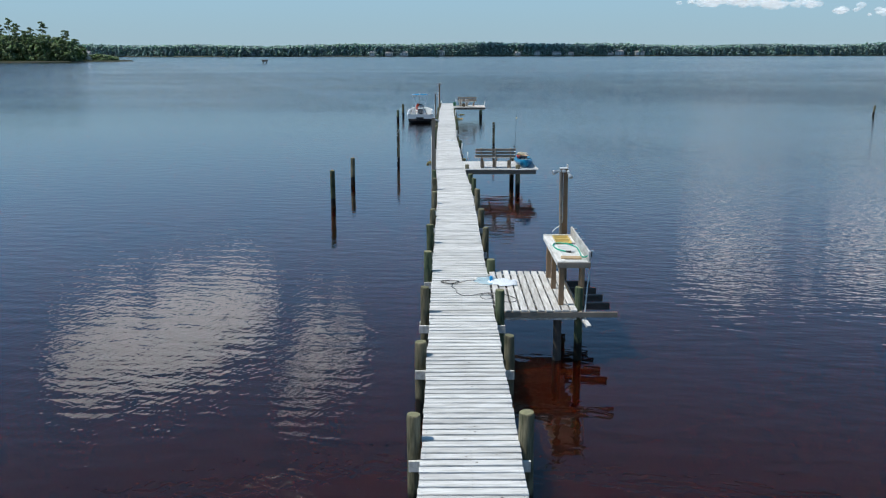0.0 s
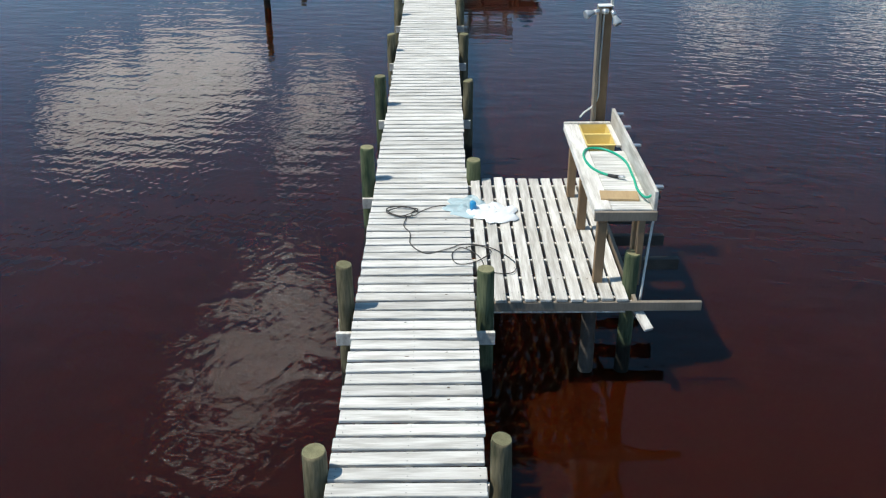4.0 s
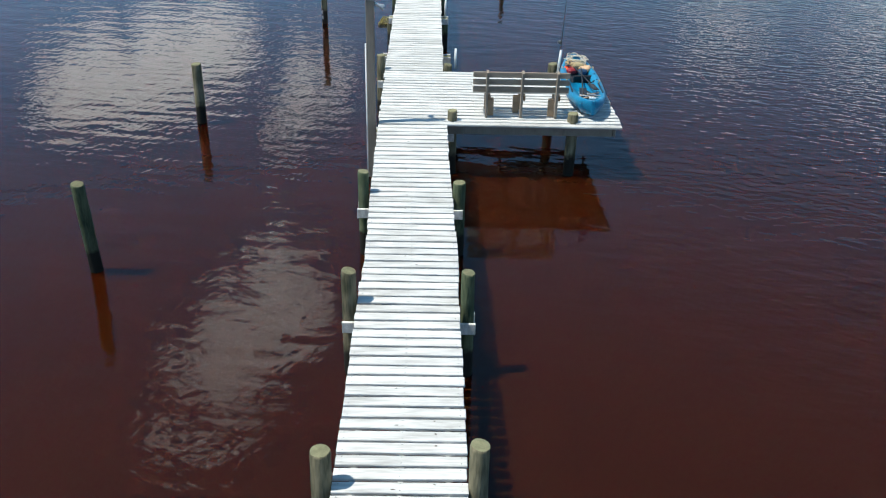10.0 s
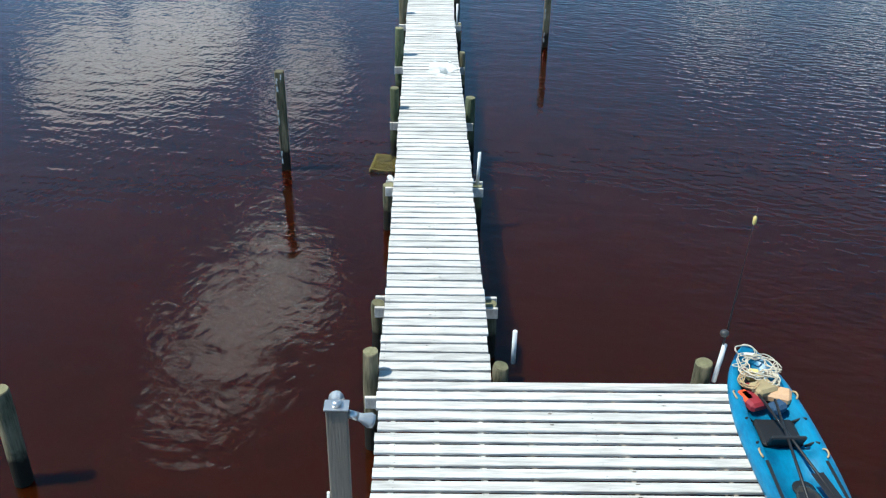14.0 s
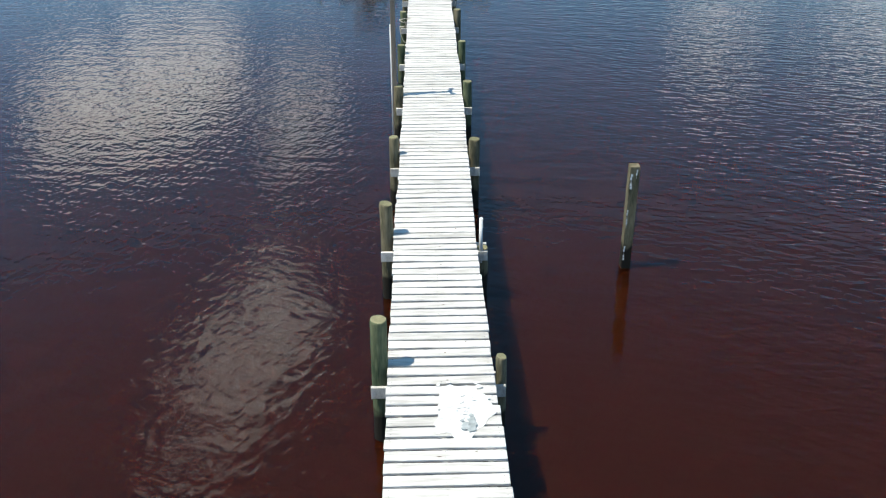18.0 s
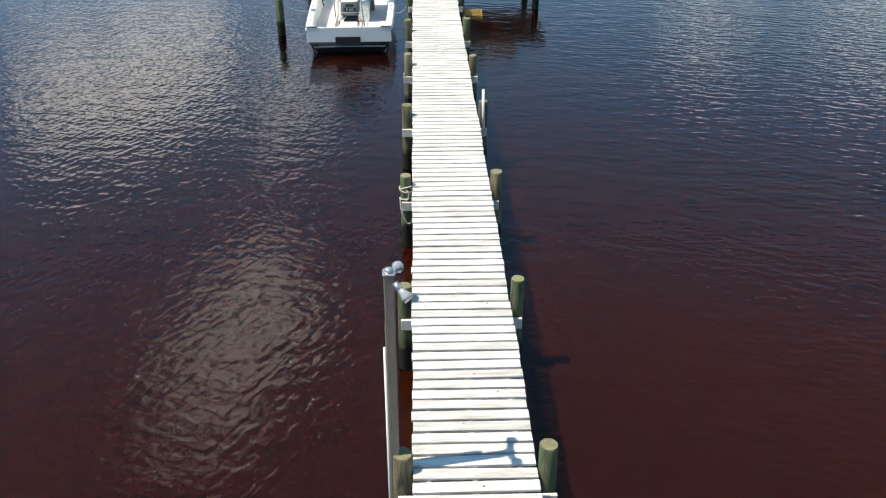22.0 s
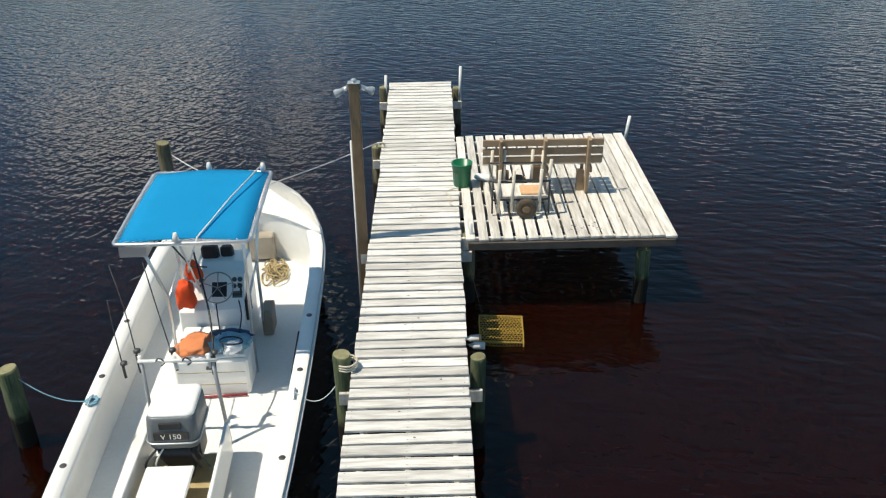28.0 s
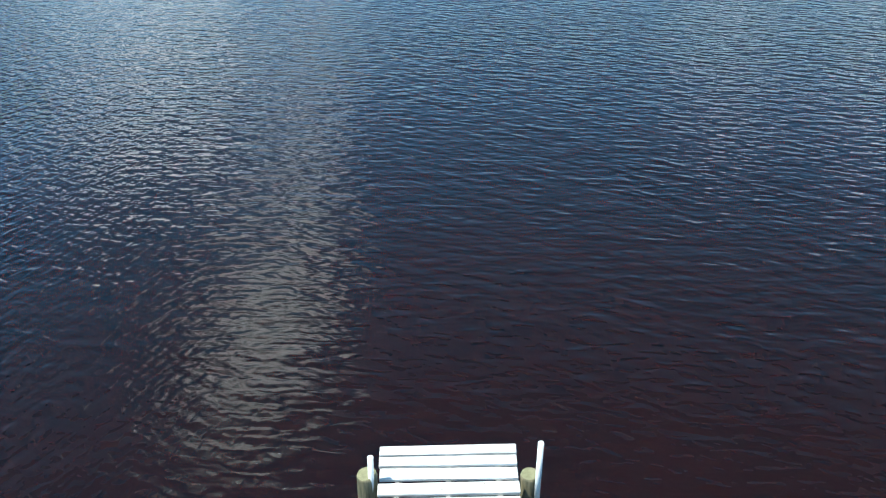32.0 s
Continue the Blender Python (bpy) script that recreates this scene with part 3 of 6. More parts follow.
def pine(x, y, h, lean):
    tr = thing("pine_tree", "tall loblolly pine with a sparse ragged crown", "tree", "pines on the point", (x, y, 0.8))
    part("trunk", tube([(0, 0, 0), (lean * .4, 0, h * .4), (lean * .8, .2, h * .75), (lean, .2, h * .98)], [.42, .34, .22, .07], 8), BARK, tr)
    v, f = [], []
    r2 = random.Random(int(x * 7 + y))
    for k in range(13):
        t = .52 + .47 * k / 12 + r2.uniform(-.015, .015)
        a = k * 2.4 + r2.uniform(-.5, .5)
        d = (1.12 - t) * 10.5 * r2.uniform(0.35, 1)
        c = (lean * t + d * math.cos(a), d * math.sin(a), h * t)
        wide = 1.1 + 2.4 * (1.05 - t)
        for q in range(9):
            blob(v, f, (c[0] + r2.uniform(-1, 1) * wide, c[1] + r2.uniform(-1, 1) * wide, c[2] + r2.uniform(-.5, .5)), r2.uniform(.45, 1.0), 0.7, r2, 3, 6)
    me = bpy.data.meshes.new("crown")
    me.from_pydata(v, [], f)
    me.materials.append(FOLIAGE)
    new("crown", me).parent = tr


for bearing, far, ph, pl in ((-.4725, 610, 30, 1), (-.462, 622, 26.5, -1), (-.449, 618, 23.5, .5), (-.437, 612, 28, 1.2), (-.4115, 620, 22, .8), (-.4005, 628, 15.5, -.6), (-.483, 625, 27, .7), (-.495, 615, 29, -1), (-.4175, 626, 17, .4), (-.456, 630, 22, .6)):
    far *= 1.15
    pine(bearing * far, far - 29, ph * 1.04, pl)

verts, faces = [], []
for k in range(900):
    t = rng.random()
    x, y = out_there(-250 + 60 * t + rng.uniform(-3, 3), 399 + 85 * t * t + rng.uniform(-2, 2))
    h = rng.uniform(0.8, 1.9)
    s = len(verts)
    w = rng.uniform(.5, 1.4)
    verts += [(x - w, y, .1), (x + w, y + .3, .1), (x + rng.uniform(-.5, .5), y, h), (x, y + w, .1)]
    faces += [(s, s + 1, s + 2), (s + 1, s + 3, s + 2), (s + 3, s, s + 2)]
stuff("marsh_grass", verts, faces, MARSH, "yellow-green marsh grass along the water's edge", "grass")

# pale house by the point
cottage = thing("house", "small white house among trees on the point", "house", "", (-.3925 * 752, 752 - 29, 2.6))
part("wall", boxed((-4, 0, -2.2), (4, 6, 3.4), 0.05), HOUSEWALL, cottage)
bm = bmesh.new()
va = [bm.verts.new(p) for p in ((-4.5, -.5, 3.4), (4.5, -.5, 3.4), (4.5, 6.5, 3.4), (-4.5, 6.5, 3.4), (-4.5, 3, 5.6), (4.5, 3, 5.6))]
for f in ((0, 1, 5, 4), (2, 3, 4, 5), (0, 4, 3), (1, 2, 5), (3, 2, 1, 0)):
    bm.faces.new([va[i] for i in f])
part("roof", bm, ROOF, cottage)
for cx in (-2.2, 0.2, 2.4):
    part("window", boxed((cx - .5, -.06, 1.0), (cx + .5, .04, 2.3)), DARKGLASS, cottage)


# ---- clouds ----
def cloud(x, y, z, w, d, h, seed, count=80, size=1.0):
    """A flat-bottomed bank of cumulus, as many billows over an ellipse w by d metres wide, h high."""
    r2 = random.Random(seed)
    v, f = [], []
    for k in range(count):
        a, q = r2.uniform(0, math.tau), r2.random() ** .6
        px, py = q * w * math.cos(a), q * d * math.sin(a)
        r = min(w, d) * size * r2.uniform(.12, .34) * (1.15 - .6 * q)
        blob(v, f, (px, py, r2.uniform(0, .5) * h * (1 - q)), r, 0.55, r2, 6, 9)
    me = bpy.data.meshes.new("cloud")
    me.from_pydata(v, [], f)
    me.shade_smooth()
    me.materials.append(CLOUD)
    ob = tagged(new("cloud", me), "white cumulus cloud bank in a blue sky", "cloud", "clouds", "stuff")
    ob.location = (x, y, z)
    return ob


cloud(-490, 2090, 1400, 190, 540, 160, 3, 95).rotation_euler.z = radians(-7)
cloud(-960, 3050, 925, 320, 680, 200, 5, 130)
cloud(-400, 2750, 930, 130, 520, 150, 9, 50)
cloud(1000, 3000, 680, 190, 420, 100, 12, 11, 1.5)
cloud(1640, 3100, 700, 220, 420, 110, 15, 30, 1.5)
for x, z, w, seed, count in ((1180, 214, 230, 21, 42), (1420, 206, 190, 22, 32), (1700, 180, 130, 24, 12), (1930, 168, 150, 23, 28)):
    cloud(x, 3900, z - 4, w, 150, 70, seed, count, .75).data.materials[0] = THINCLOUD

# ---- pier ----
def plank_mesh(name, length, width, thick, material, seed, along=False):
    """One sawn board with broken edges, a little bowed and out of true."""
    r2 = random.Random(seed)
    bm = boxed((-length / 2, -width / 2, -thick), (length / 2, width / 2, 0), 0.006)
    for v in bm.verts:
        e = v.co.x / (length / 2)
        v.co.z += 0.004 * math.sin(e * 2 + seed) + (0.002 if r2.random() < .5 else -0.002)
        v.co.y += 0.003 * math.sin(e * 1.7 + seed * 2.1)
    for k in (-1, 0, 1):
        for d in (-0.3, 0.3):
            x, y = k * length * 0.455, d * width
            s = 0.0055
            vs = [bm.verts.new((x + s * math.cos(a), y + s * math.sin(a), 0.0045)) for a in (0, 1.57, 3.14, 4.71)]
            bm.faces.new(vs).material_index = 1
    for k in range(r2.choice((0, 0, 1, 1, 2))):
        x, y = r2.uniform(-.46, .46) * length, r2.uniform(-.3, .3) * width
        a, b = r2.uniform(.010, .024), r2.uniform(.006, .012)
        bm.faces.new([bm.verts.new((x + a * math.cos(q * .785), y + b * math.sin(q * .785), 0.0042)) for q in range(8)]).material_index = 2
    if along:
        bmesh.ops.rotate(bm, verts=bm.verts, cent=(0, 0, 0), matrix=Matrix.Rotation(math.pi / 2, 3, "Z"))
    me = bpy.data.meshes.new(name)
    bm.to_mesh(me)
    bm.free()
    for one in (material, STEEL, KNOT):
        me.materials.append(one)
    return me


PLANKS = [plank_mesh("plank", 1.25 + d, PITCH - 0.038 - g, 0.038, WOOD, i) for i, (d, g) in enumerate(((0, 0), (.006, .003), (-.006, .0), (.01, .003), (-.01, .002), (.003, .004), (-.005, -.002), (.016, .001), (.0, .005), (.01, -.002), (-.008, .003), (.008, .0), (-.007, .004), (.004, .002)))]
PLANKS_P2 = [plank_mesh("plank", 4.44 + d, PITCH - 0.050, 0.038, WOOD, 20 + i) for i, d in enumerate((0, .02, -.015, .03))]
P2_Y = (9.446, 12.609)
SECTIONS = ((-31.0, 9.446), (9.446, 33.1), (33.1, 55.05), (55.05, 61.97))
# runs of boards: from, to, how many
RUNS = ((-31.0, -13.309, 97), (-13.309, -9.834, 19), (-9.834, -2.58, 40), (-2.58, 1.179, 21), (1.179, 9.446, 46), (9.446, 12.609, 19), (12.609, 17.739, 30), (17.739, 20.647, 17), (20.647, 24.511, 22),
        (24.511, 28.683, 24), (28.683, 35.896, 41), (35.896, 39.837, 22), (39.837, 50.267, 59), (50.267, 54.135, 22), (54.135, 55.05, 5), (55.05, 57.963, 16), (57.963, 61.68, 21), (61.68, 61.97, 2))
BOARDS = [(y0 + (i + 0.5) * (y1 - y0) / n, (y1 - y0) / n) for y0, y1, n in RUNS for i in range(n)]
rng = random.Random(11)
for s0, s1 in SECTIONS:
    sec = thing("pier_section", "long weathered grey plank pier deck on round pilings", "pier", "pier sections", kind="structure")
    for i, (y, w) in enumerate(b for b in BOARDS if s0 < b[0] < s1):
        wide = P2_Y[0] < y < P2_Y[1]
        me = rng.choice(PLANKS_P2 if wide else PLANKS)
        ob = new("plank", me)
        ob.parent = sec
        k = half(y) / 0.625
        x = mid(y) + rng.uniform(-.005, .005) + .007 * math.sin(math.floor(i / 8) * 2.4) + (1.60 if wide else 0)
        ob.matrix_basis = pose(x, y + rng.uniform(-.002, .002), top(y) + rng.uniform(-.0025, .0025), 0, 0, rng.uniform(-.08, .08)) @ Matrix.Diagonal((1 if wide else k, w / PITCH, 1, 1))
    for dx in (-0.45, 0.0, 0.45):
        ys = [s0 + 0.02] + [y for y, _ in MIDDLE if s0 + .02 < y < s1 - .02] + [s1 - 0.02]
        for a, b in zip(ys, ys[1:]):
            part("stringer", board((mid(a) + dx, a, top(a) - .135), (mid(b) + dx, b, top(b) - .135), .045, .19), WOODY, sec)

# pale bleached stains on the deck
def splash_mark(x, y, w, h, seed, pool=True):
    r2 = random.Random(seed)
    bm = bmesh.new()
    rim = []
    for k in range(40):
        a = math.tau * k / 40
        d = .62 + .32 * noise.noise((1.6 * math.cos(a), 1.6 * math.sin(a), seed * 1.7)) + .16 * noise.noise((5 * math.cos(a), 5 * math.sin(a), seed))
        rim.append(bm.verts.new((x + w * d * math.cos(a), y + h * d * math.sin(a), top(y) + .0068)))
    if pool:
        bm.faces.new(rim)
    else:
        bmesh.ops.delete(bm, geom=rim, context="VERTS")
    for k in range(70):
        a, d = r2.uniform(0, math.tau), min(1.2, abs(r2.gauss(0, .5)))
        cx, cy, r = x + w * d * math.cos(a), y + h * d * math.sin(a), r2.uniform(.008, .045)
        if abs(cx - mid(cy)) > half(cy) - .05:
            continue
        z = top(cy) + 0.0075 + 0.0002 * k
        ring = [bm.verts.new((cx + r * r2.uniform(.6, 1.2) * math.cos(q * .785), cy + r * r2.uniform(.6, 1.1) * math.sin(q * .785), z)) for q in range(8)]
        bm.faces.new(ring)
    for k in range(16 if pool else 0):
        cx, cy, r = x + .06 + r2.gauss(0, .055), y - .2 + r2.gauss(0, .06), r2.uniform(.015, .05)
        bm.faces.new([bm.verts.new((cx + r * r2.uniform(.6, 1.2) * math.cos(q * .785), cy + r * r2.uniform(.6, 1.1) * math.sin(q * .785), top(cy) + .022 + .0002 * k)) for q in range(8)]).material_index = 1
    ob = part("bird_droppings", bm, DROPPING)
    ob.data.materials.append(WETGREY)
    return tagged(ob, "splashed white bird droppings on deck boards", "droppings", kind="stuff")


# pilings: y, height of the left top, height of the right top
PILES = [(-28.2, 1.5, 1.5), (-25.0, 1.45, 1.5), (-21.9, 1.5, 1.45), (-18.76, 1.47, 1.5), (-15.4, 1.35, 1.46), (-12.88, 1.62, 1.56), (-9.5, 1.58, 1.39),
         (-6.33, 1.6, 1.52), (-2.9, 1.43, 1.43), (0.22, 1.48, 1.57), (3.4, 1.5, 1.5), (6.55, 1.40, 1.24), (9.72, 0.8, 1.24), (12.72, 1.35, 1.17), (14.5, .8, .8),
         (17.95, .8, .8), (20.7, 1.44, 1.27), (23.87, 1.63, 1.12), (27.1, 1.52, .8), (30.2, 1.35, 1.3), (33.4, 1.25, 1.33), (36.5, 1.26, 1.34), (39.87, 1.25, 1.3),
         (42.98, 1.3, 1.36), (46.1, 1.34, 1.29), (48.8, 1.37, 1.4), (52.2, 1.27, 1.2), (55.3, .8, 1.05), (58.6, 1.06, .8), (61.55, 1.14, 1.1)]


def piling(x, y, z, r, seed, lean=(0, 0), name="dock_piling", label="round greenish treated timber piling beside the pier deck", group="pier pilings"):
    r2 = random.Random(seed)
    hs = [-1.0, 0.0, 0.35, z * .7, z - .03, z]
    rs = [r * 1.04, r * 1.03, r * 1.02, r, r * .99, r * .93]
    bm = tube([(lean[0] * h + r2.uniform(-.004, .004), lean[1] * h, h) for h in hs], rs, 14)
    for v in bm.verts:
        if v.co.z > -.5:
            v.co.x += r2.uniform(-.003, .003)
            v.co.y += r2.uniform(-.003, .003)
    bm.normal_update()
    for f in bm.faces:
        if f.normal.z > .9 and len(f.verts) > 4:
            f.material_index = 1
    ob = part(name, bm, PILEGREEN if seed % 5 in (1, 3) else PILE)
    ob.data.materials.append(ENDGRAIN)
    ob.location = (x, y, 0)
    return tagged(ob, label, "piling", group)


for i, (y, zl, zr) in enumerate(PILES):
    for side, z in ((-1, zl), (1, zr)):
        r = 0.092 + 0.008 * math.sin(i * 2.3 + side) if (y, side) != (23.87, 1) else 0.062
        piling(mid(y) + side * (half(y) + 0.098), y, z, r, i * 2 + side, (0.006 * math.sin(i * 1.7 + side), 0.005 * math.sin(i * 2.9)))
    cb = thing("cross_beam", "doubled timber beam bolted across two pilings under deck", "beam", "pier cross beams")
    for dy in (-0.125, 0.125):
        z1 = top(y) - 0.232
        part("board", boxed((mid(y) - half(y) - .17 + .03 * math.sin(i), y + dy - .022, z1 - .15), (mid(y) + half(y) + .17 + .03 * math.cos(i * 1.3), y + dy + .022, z1), .004), WOODY, cb)

# free posts standing in the water
piling(-4.68, 5.86, 1.5, .095, 301, (.008, -.10), "mooring_post", "dark round timber post standing alone in the water", "posts in the water")
piling(-4.53, 12.11, 1.27, .10, 302, (.01, 0), "mooring_post", "dark round timber post standing alone in the water", "posts in the water")
piling(-4.53, 52.43, 1.02, .11, 303, (.0, 0), "mooring_post", "round timber mooring post with a tied boat line", "posts in the water")
piling(-4.34, 58.6, 1.2, .11, 304, (.0, 0), "mooring_post", "round timber mooring post with a tied boat line", "posts in the water")
piling(40.85, 58.2, 1.02, .10, 305, (.10, 0), "mooring_post", "lone leaning timber post far out in the water", "posts in the water")
for x, y, z in ((-2.83, 20.21, 1.9), (2.81, 27.92, 1.72)):
    ob = part("square_post", boxed((-.075, -.075, -1), (.075, .075, z), .008), PILE)
    ob.location = (x, y, 0)
    tagged(ob, "square grey-green timber post streaked with white bird droppings", "post", "posts in the water")
    for dx, z0, w, n in ((-.045, z - .16, .022, 5), (.03, z - .09, .016, 3), (-.055, z - .75, .014, 6), (-.05, .35, .016, 5)):
        bm = bmesh.new()
        for k in range(n):
            box(bm, (dx - w * (.5 + .4 * math.sin(k * 2.3)), -.0785, z0 - k * .05), (dx + w * (.5 + .4 * math.cos(k * 1.7)), -.0765, z0 - k * .05 + .044))
        part("dropping_streak", bm, DROPPING, ob, "chalky white dropping streak")
marker = thing("channel_marker", "small dark platform on pilings far out on the river", "marker", "", (-112, 540, 0))
for dx in (-1, 1):
    for dy in (-1, 1):
        part("leg", boxed((dx - .15, dy - .15, -1), (dx + .15, dy + .15, 1.2)), TIMBER, marker)
part("platform", boxed((-1.6, -1.6, 1.2), (1.6, 1.6, 2.4), .05), TIMBER, marker)

# ---- side platforms ----
def platform_along(name, x0, x1, y0, y1, z, count, label, seed, gap):
    """A side platform with boards along the pier on joists across it."""
    r2 = random.Random(seed)
    pf = thing(name, label, "platform", "side platforms", kind="structure")
    w = (x1 - x0) / count
    meshes = [plank_mesh("plank", y1 - y0 + d, w, .038, WOODY, seed + i, True) for i, d in enumerate((0, .02, -.02, .03))]
    for i in range(count):
        ob = new("plank", r2.choice(meshes))
        ob.parent = pf
        ob.matrix_basis = pose(x0 + (i + .5) * w, (y0 + y1) / 2 + r2.uniform(-.012, .012), z + r2.uniform(-.003, .003), 0, 0, r2.uniform(-.12, .12)) @ Matrix.Diagonal((1 - (gap[0] + (gap[1] - gap[0]) * i / (count - 1)) / w, 1, 1, 1))
    for i in range(8):
        y = y0 + .12 + (y1 - y0 - .3) * i / 7
        part("joist", boxed((x0 - .1, y - .022, z - .23), (x1 - .02, y + .022, z - .04), .004), WOODY, pf)
    return pf


p1 = platform_along("side_platform", 0.755, 2.36, -12.74, -9.5, 1.115, 10, "small weathered plank side platform with wide gaps", 40, (.04, .036))
part("beam", boxed((.66, -12.74, .965), (3.12, -12.695, 1.072), .005), TIMBER, p1, "long grey rim beam reaching past the platform")
# Joist ends coloured near black for their shaded front faces.
for k, (y, xe) in enumerate(((-11.42, 3.2), (-10.8, 3.16), (-10.18, 3.12), (-9.58, 3.08))):
    part("outrigger", boxed((2.3, y - .045, .755), (xe, y + .045, .895), .005), SHADETIMBER, p1, "joist end jutting out, coloured dark for shade")
part("side_beam", boxed((2.42, -12.7, .86), (2.465, -9.6, 1.03), .005), TIMBER, p1)
part("scrap_board", board((2.55, -12.9, .83), (2.42, -12.55, .98), .1, .04), WOODY, p1)
p3 = platform_along("side_platform", mid(57) + half(57) + .012, 3.47, 55.1, 58.92, 1.088, 17, "square weathered plank side platform with a bench", 60, (.044, .02))
# The beam's dark colour stands for its shadowed face.
part("beam", boxed((.62, 55.06, .93), (3.44, 55.10, 1.04), .005), SHADETIMBER, p3, "rim beam coloured dark for shade")
p2 = thing("platform_frame", "timber joists and rim beam under a plank platform", "platform frame", "side platforms", kind="structure")
for k in range(4):
    x = 0.9 + k * 0.93
    part("joist", boxed((x - .022, 9.56, .83), (x + .022, 12.56, 1.02), .004), TIMBER, p2)
part("beam", boxed((.6, 9.575, .83), (3.66, 9.62, 1.01), .005), TIMBER, p2)
part("beam", boxed((.6, 12.5, .66), (3.4, 12.545, .825), .005), TIMBER, p2)
for x, y, z in ((2.93, 9.72, 1.22), (2.88, 12.74, 1.22), (3.05, 55.2, .84), (3.1, 58.6, .84)):
    ob = piling(x, y, z, .1, int(x * 100 + y), (0, 0), label="round greenish treated timber piling under a side platform", group="platform pilings")
    if y > 50:
        ob.data.materials[0] = PILEGREEN
for x, z in ((2.41, 1.5), (2.0, .86)):
    ob = piling(x, -12.42, z, .082, 61, (0, 0), label="slim dark timber piling under a side platform", group="platform pilings")
    # The short piling is coloured dark for the platform's shade over it.
    if z < 1:
        ob.data.materials[0] = SHADETIMBER

# ---- lamp posts ----
def flood_lamp(parent, at, aim):
    """A floodlight bulb in a socket, aimed along a direction."""
    a = Vector(aim).normalized()
    p = Vector(at)
    b = part("lamp_holder", tube([p, p + a * .07], [.028, .032], 10), ALU, parent)
    part("bulb", tube([p + a * .06, p + a * .10, p + a * .16, p + a * .19], [.026, .032, .056, .048], 12), GLASSWHITE, b, "pale reflector floodlight bulb")


def lamp_post(x, y, z0, z, arms, wide=.14, label="tall grey timber lamp post with two floodlights beside the pier", side=-1, wood=None):
    wood = wood or POSTWOOD
    lp = thing("lamp_post", label, "lamp post", "lamp posts", (x, y, 0))
    part("post", boxed((-wide / 2, -.045, z0), (wide / 2, .045, z), .008), wood, lp)
    part("back_board", boxed((-wide / 2 - .022 * side - .03, .05, z0), (wide / 2 - .03, .09, z - .55), .006), wood, lp)
    part("conduit", tube([(-wide / 2 - .014, -.03, z0), (-wide / 2 - .014, -.03, z - .75)], .012, 8), PVC, lp, "white plastic cable conduit")
    part("cap_plate", boxed((-wide / 2 - .01, -.055, z + .002), (wide / 2 + .01, .055, z + .016), .003), ALU, lp)
    part("junction_box", lathe([(.032, 0), (.036, .01), (.036, .03), (.02, .04)], 12, None, (0, -.005, z + .018)), ALU, lp)
    for a in arms:
        flood_lamp(lp, (a[0] * .07, a[1] * .05, z + a[3]), a[:3])
    return lp


lp1 = thing("lamp_post", "twin-board brown timber lamp post with two floodlights", "lamp post", "lamp posts", (2.47, -9.60, 0.09))
lp1.matrix_basis = pose(2.475, -9.60, 0.09, 3.2, -1.2, 0)
part("post", boxed((-.10, -.05, .3), (-.055, .09, 3.42), .006), TIMBER, lp1)
part("post", boxed((-.05, .045, .3), (.085, .09, 3.40), .006), BROWN, lp1)
part("conduit", tube(curve([(-.26, -.06, 2.0), (-.2, -.04, 2.06), (-.1, 0, 2.12), (-.03, .02, 2.25), (-.03, .025, 2.6), (-.02, .03, 3.3)], 6), .012, 8), PVC, lp1, "white plastic cable conduit")
part("cap_plate", boxed((-.105, -.05, 3.42), (.085, .05, 3.434), .003), PVC, lp1)
part("cap_tab", boxed((.055, -.02, 3.435), (.085, .05, 3.50), .004), WOODY, lp1)
part("junction_box", lathe([(.04, 0), (.045, .02), (.045, .05), (.02, .06)], 12, None, (-.02, -.05, 3.34)), ALU, lp1)
flood_lamp(lp1, (-.1, -.07, 3.38), (-1, -.35, -.15))
flood_lamp(lp1, (.06, -.07, 3.38), (.35, -.55, -.8))
lamp_post(-.745, 9.5, -1, 3.27, ((-.1, .9, -.35, -.03), (1, .1, -.5, -.06)), .145)
lamp_post(-.925, 33.42, -1, 3.25, ((.3, .9, -.2, -.02), (.7, -.6, -.6, -.08)), .09)
lamp_post(-.81, 55.2, -1, 3.26, ((-1, -.2, -.45, -.05), (1, .15, -.4, -.05)), .13, "tall brown timber lamp post with two floodlights", -1, BROWN)

# white rod-holder pipes
for x, y, z0, z1, dx in ((.82, 13.02, .98, 1.42, .0), (2.98, 12.62, 1.06, 1.55, .04), (.62, 18.0, .72, 1.36, .02), (.475, 26.98, .62, 1.33, .0), (.575, 42.85, .7, 1.62, -.02), (.66, 55.25, .95, 1.26, .0), (.76, 61.45, .75, 1.55, .02), (-.70, 61.5, .75, 1.38, .02), (3.5, 58.85, .9, 1.42, .06)):
    ob = part("rod_holder", tube([(x, y, z0), (x + dx, y, z1)], .026, 12, None, False, True), PVC)
    tagged(ob, "white plastic pipe rod holder fixed to the pier", "rod holder", "rod holders")


